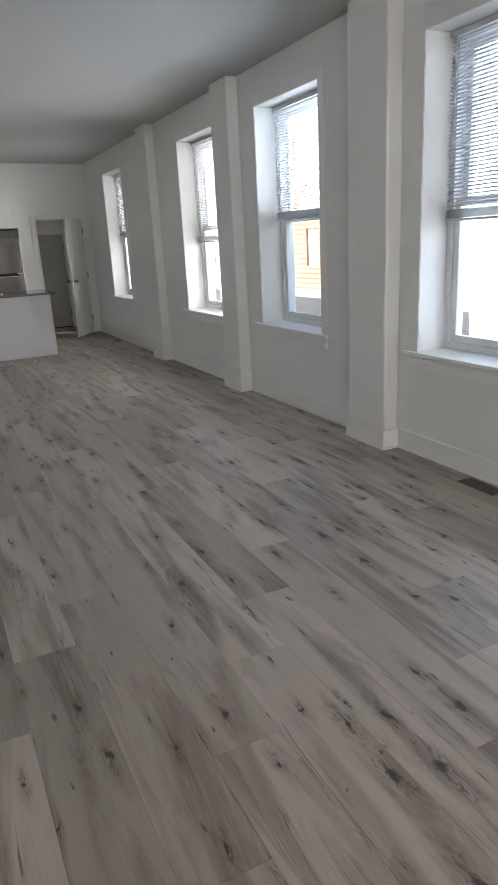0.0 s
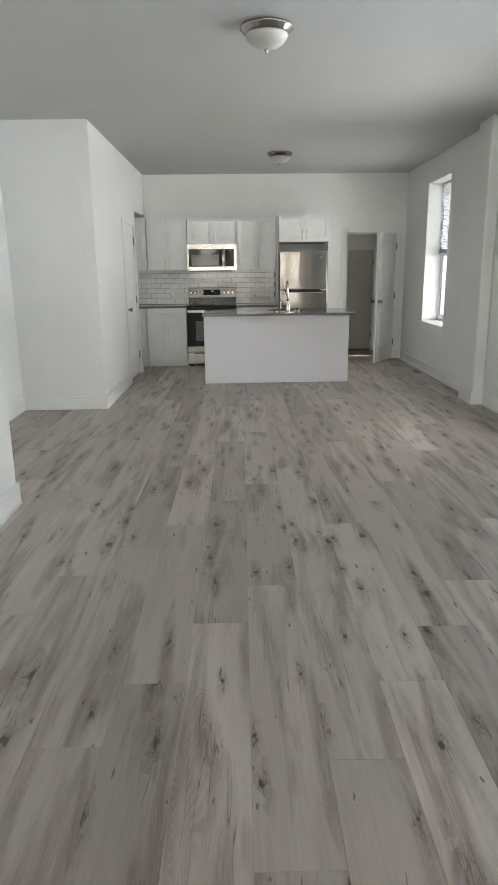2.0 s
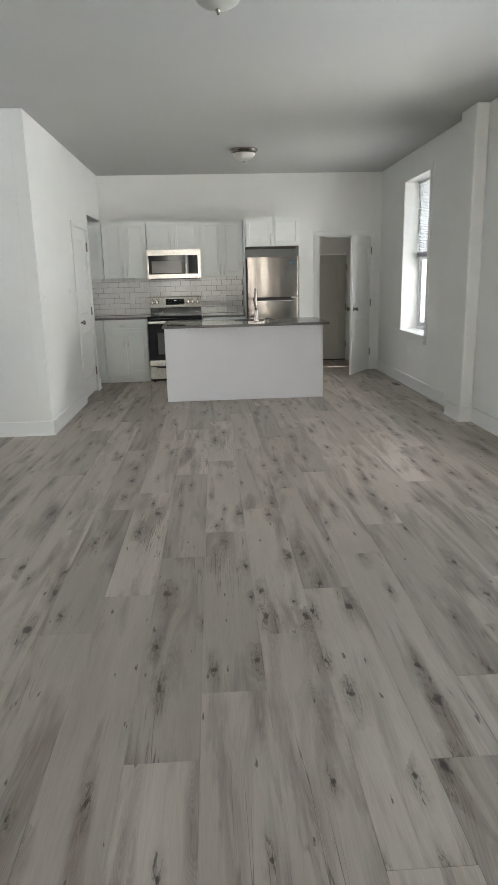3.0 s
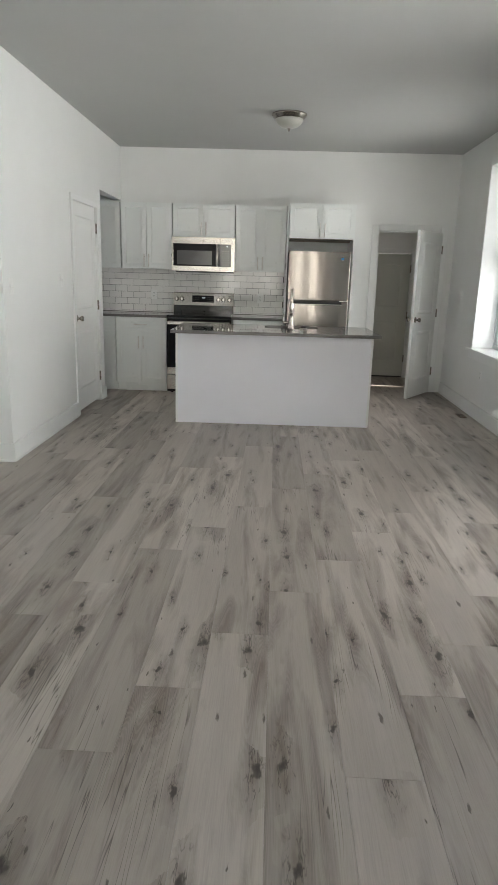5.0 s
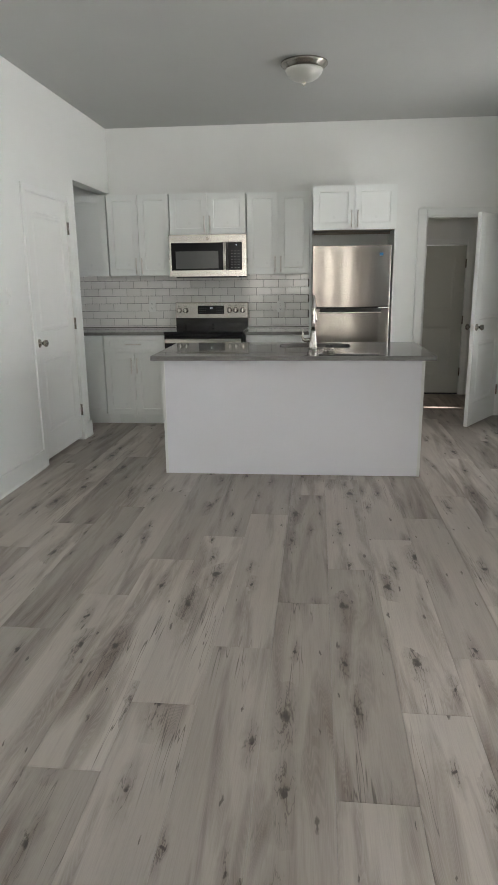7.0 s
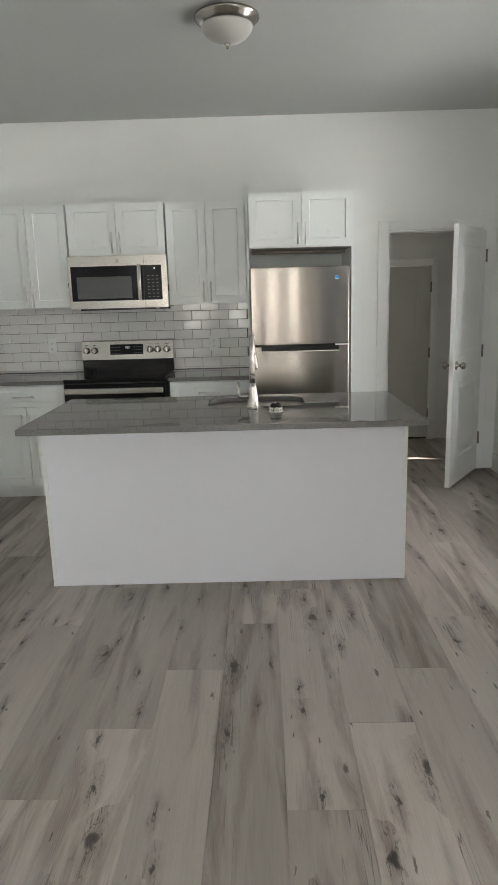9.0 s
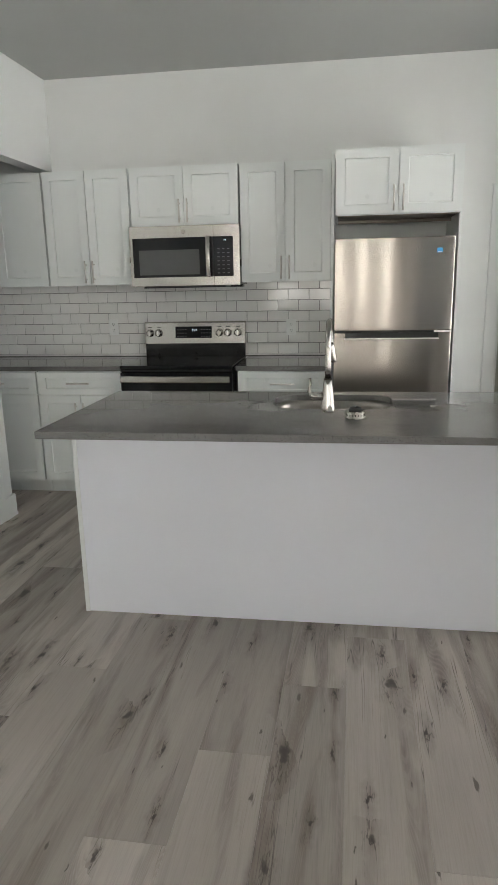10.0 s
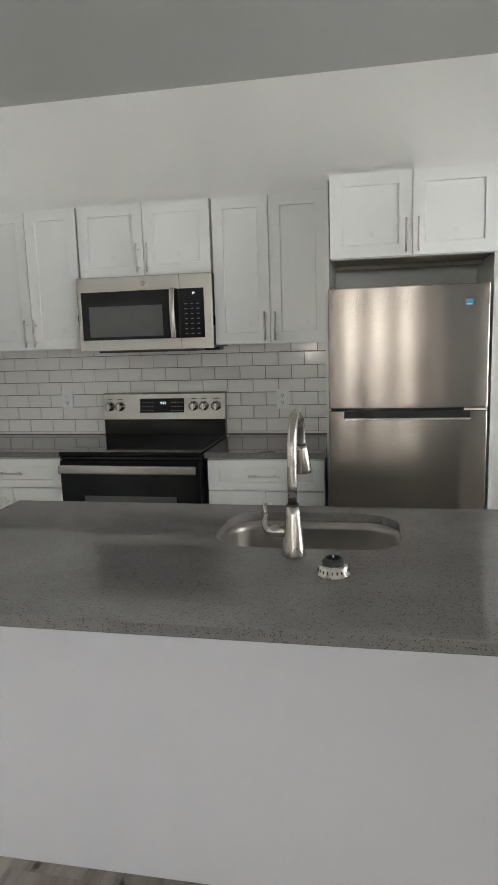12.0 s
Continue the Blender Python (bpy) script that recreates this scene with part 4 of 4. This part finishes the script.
def fridge_door(z0, z1):
    """Slightly bowed door skin."""
    n = 28
    loop = [(FW * i / n, 0.010 * (2 * i / n - 1) ** 2) for i in range(n + 1)]
    back = [(FW, 0.055), (0, 0.055)]
    return rings(bmesh.new(), [[(u, y, z) for u, y in loop + back] for z in (z0, z1)], smooth=False)


part("body", box(0.006, FW - 0.006, 0.062, 0.70, 0.03, 1.682), DARKSIDE, fr, "dark grey cabinet sides")
part("freezer_door", fridge_door(1.150, 1.690), STEEL, fr, "brushed stainless door", bevel=0.004)
ldoor = part("lower_door", fridge_door(0.06, 1.138), STEEL, fr, "brushed stainless door", bevel=0.004)
part("gasket", box(0.01, FW - 0.01, 0.012, 0.055, 1.1385, 1.1495), BLACK, fr)
part("door_gasket", box(0.008, FW - 0.008, 0.0555, 0.0615, 0.06, 1.688), BLACK, fr)
part("handle_recess", box(0.070, FW - 0.075, -0.0015, 0.013, 1.106, 1.1375), RUBBER, ldoor, "black pocket handle")
part("handle_lip", box(0.066, FW - 0.071, -0.011, 0.012, 1.099, 1.1055), NICKEL, ldoor, "polished handle lip", bevel=0.002)
part("hinge_plate", box(FW - 0.10, FW - 0.004, 0.002, 0.0115, 1.1395, 1.1485), NICKEL, fr)
part("sticker", box(0.595, 0.627, 0.0045, 0.0085, 1.598, 1.624), BLUE, fr, "small blue label")
part("sticker_bar", box(0.599, 0.623, 0.0042, 0.0080, 1.600, 1.604), PRINT, fr)
part("kick_grille", box(0.01, FW - 0.01, 0.05, 0.0615, 0.005, 0.0595), DARKSIDE, fr)


# ---- plates, vents ----
def wall_plate(m, label, kind):
    p = thing("electrical_" + kind, m, label, kind)
    part("plate", box(-0.036, 0.036, -0.006, -0.0003, -0.058, 0.058), PLASTIC, p, bevel=0.002)
    if kind == "outlet":
        for z in (-0.021, 0.021):
            s = part("socket", box(-0.017, 0.017, -0.0085, -0.0062, z - 0.015, z + 0.015), PLASTIC, p, bevel=0.002)
            for u in (-0.0065, 0.0065):
                part("slit", box(u - 0.0012, u + 0.0012, -0.0092, -0.0086, z - 0.002, z + 0.008), BLACK, s)
            part("ground_hole", lathe([(0.0025, -0.0086), (0.0025, -0.0092)], 8, axis='Y', at=(0, 0, z - 0.008)), BLACK, s)
    else:
        part("toggle", box(-0.005, 0.005, -0.016, -0.0062, -0.004, 0.014), PLASTIC, p, bevel=0.002)
    return p


wall_plate(pose(-0.577, 11.5035, 1.143), "white duplex outlet on the tiled backsplash", "outlet")
wall_plate(pose(0.765, 11.5035, 1.130), "white duplex outlet on the tiled backsplash", "outlet")
wall_plate(CLOSET @ pose(1.31, 0, 1.315), "white toggle light switch on the wall", "switch")
wall_plate(CLOSET @ pose(0.145, 0, 1.28), "white toggle light switch near the outer corner of the wall", "switch")
wall_plate(EAST @ pose(-9.90, 0, 0.46), "white duplex outlet below the window", "outlet")


def floor_vent(m, half, slots):
    v = thing("floor_vent", m, "brown metal floor vent with slots, set in the planks", "vent", "floor vents")
    w = 0.39 * half
    part("frame", box(-w, w, -half, half, 0.0003, 0.004), VENTBROWN, v, bevel=0.001)
    step = (2 * half - 0.034) / slots
    for i in range(slots):
        for s in (-1, 1):
            y = -half + 0.022 + step * i
            part("slot", box(s * 0.44 * w - 0.35 * w, s * 0.44 * w + 0.35 * w, y, y + 0.010, 0.0041, 0.0046), BLACK, v)
    return v


floor_vent(WALL_E @ pose(-0.10, 2.10, 0), 0.14, 11)
floor_vent(WALL_E @ pose(-0.12, 10.02, 0), 0.10, 8)


# ---- outdoors ----
structure("ground", box(3.35, 400, -400, 400, -1.05, -0.95), CONCRETE, "pale sunlit concrete ground outside", category="ground")
structure("road", box(8.0, 15.0, -400, 400, -0.9499, -0.94), ASPHALT, "asphalt street beside the house", category="road")
structure("ground_west", box(-400, 3.34, -400, 400, -1.06, -0.96), CONCRETE, "pale ground round the house", category="ground")


def house(x, y, w, depth, h, mat, label, storeys, cols):
    b = thing("house", pose(x, y, -0.95), label, "house", "houses across the street")
    holes = []
    for s in range(storeys):
        for c in range(cols):
            u = (c + 0.5) * w / cols
            holes.append((u - 0.5, u + 0.5, 1.1 + 3.0 * s, 2.8 + 3.0 * s))
    part("wall", pierced(0, w, 0, h, 0.3, holes), mat, b, at=pose(0, w, 0, 0, 0, -90))
    part("side_walls", box(0.31, depth, 0, w, 0, h - 0.05), mat, b)
    part("roof", box(-0.3, depth + 0.3, -0.3, w + 0.3, h, h + 0.25), DARKSIDE, b)
    for a, c, z0, z1 in holes:
        wi = part("window", pierced(a + 0.002, c - 0.002, z0 + 0.002, z1 - 0.002, 0.06, [(a + 0.08, c - 0.08, z0 + 0.08, z1 - 0.08)]), VINYL, b, at=pose(0.10, w, 0, 0, 0, -90))
        part("pane", box(a + 0.07, c - 0.07, 0.03, 0.04, z0 + 0.07, z1 - 0.07), HOUSEGLASS, wi)
    return b


house(17.5, -4.0, 9.0, 8, 6.8, SIDING, "two-storey white sided house across the street", 2, 4)
house(17.5, 6.5, 8.0, 8, 6.6, SIDING, "two-storey white sided house across the street", 2, 3)
house(17.5, 16.0, 8.5, 8, 7.0, SIDING, "two-storey pale sided house across the street", 2, 4)
house(17.5, 25.5, 9.0, 8, 6.5, BRICKTAN, "orange brick house further along the street", 2, 4)
house(17.5, 36.0, 10.0, 8, 9.5, BRICKRED, "tall red brick house further along the street", 3, 4)


# ---- backsplash tiles ----
splash = thing("backsplash", pose(0, NORTH_Y, 0.9175), "white glazed subway tile backsplash with dark grout", "tile wall", "", "structure")
part("grout", box(-1.899, 1.0565, -0.0095, -0.0005, 0, 0.545), GROUT, splash)
TW, TH, TG = 0.151, 0.0765, 0.003
TILE_X = 0.065


def tile_mesh(w, h):
    bm = bmesh.new()
    e = 0.0016
    rings(bm, [[(a, y, c) for a, c in ((s, s), (w - s, s), (w - s, h - s), (s, h - s))] for s, y in ((0, 0), (0, -0.004), (e, -0.0055))], smooth=False)
    return mesh_of(bm, TILE, "tile")


tile_cache = {}
rng_tiles = random.Random(11)
low_strip = part("caulk", box(-1.899, 1.0565, -0.0125, -0.0098, 0.010, 0.0235), TILE, splash)
for row in range(7):
    x = TILE_X + (TW / 2 if row % 2 else 0) - 15 * TW
    while x < 1.0565:
        a, b = max(x, -1.899), min(x + TW - TG, 1.0555)
        if b - a > 0.012:
            key = round(b - a, 4)
            if key not in tile_cache:
                tile_cache[key] = tile_mesh(key, TH - TG)
            t = new("tile", tile_cache[key])
            t.parent = splash
            t.location = (a, -0.0095, row * TH + 0.025)
            t.rotation_euler = (rng_tiles.gauss(0, 0.004), 0, rng_tiles.gauss(0, 0.0035))
        x += TW

# ---- floor planks ----
PW, PL, PX, PSLOPE = 0.231, 1.495, 0.113, 0.889
FLOOR_M = pose(PX, 0, 0, 0, 0, -PSLOPE)
STARTS = {0: 1.79, -1: 2.88, -2: 4.06, -3: 3.747, -4: 4.875, 1: 2.12, 2: 2.49, 3: 5.86, 4: 3.235, 5: 5.13, 6: 5.473}


def plank_bm(bm=None, x=0.0, y0=0.0, y1=PL):
    bm = bm or bmesh.new()
    w, e = PW - 0.0004, 0.0006
    return rings(bm, [[(x + a, b, z) for a, b in ((s, y0 + s), (w - s, y0 + s), (w - s, y1 - 0.0004 - s), (s, y1 - 0.0004 - s))] for s, z in ((0, -0.0074), (0, -0.0012), (e, 0.0))], smooth=False)


plank_me = mesh_of(plank_bm(), FLOORWOOD, "plank")
rng_planks = random.Random(7)
rear = bmesh.new()
for k in range(-10, 15):
    start = STARTS.get(k, rng_planks.uniform(0, PL))
    y = start - PL * math.ceil((start - SOUTH_Y) / PL)
    while y < 13.0:
        if y + PL < -0.2:
            plank_bm(rear, k * PW, y, y + PL)
        else:
            p = new("plank", plank_me)
            p.parent = floor
            p.matrix_basis = FLOOR_M @ pose(k * PW, y, 0)
        y += PL
part("planks", rear, FLOORWOOD, floor, at=FLOOR_M)["kind"] = "stuff"
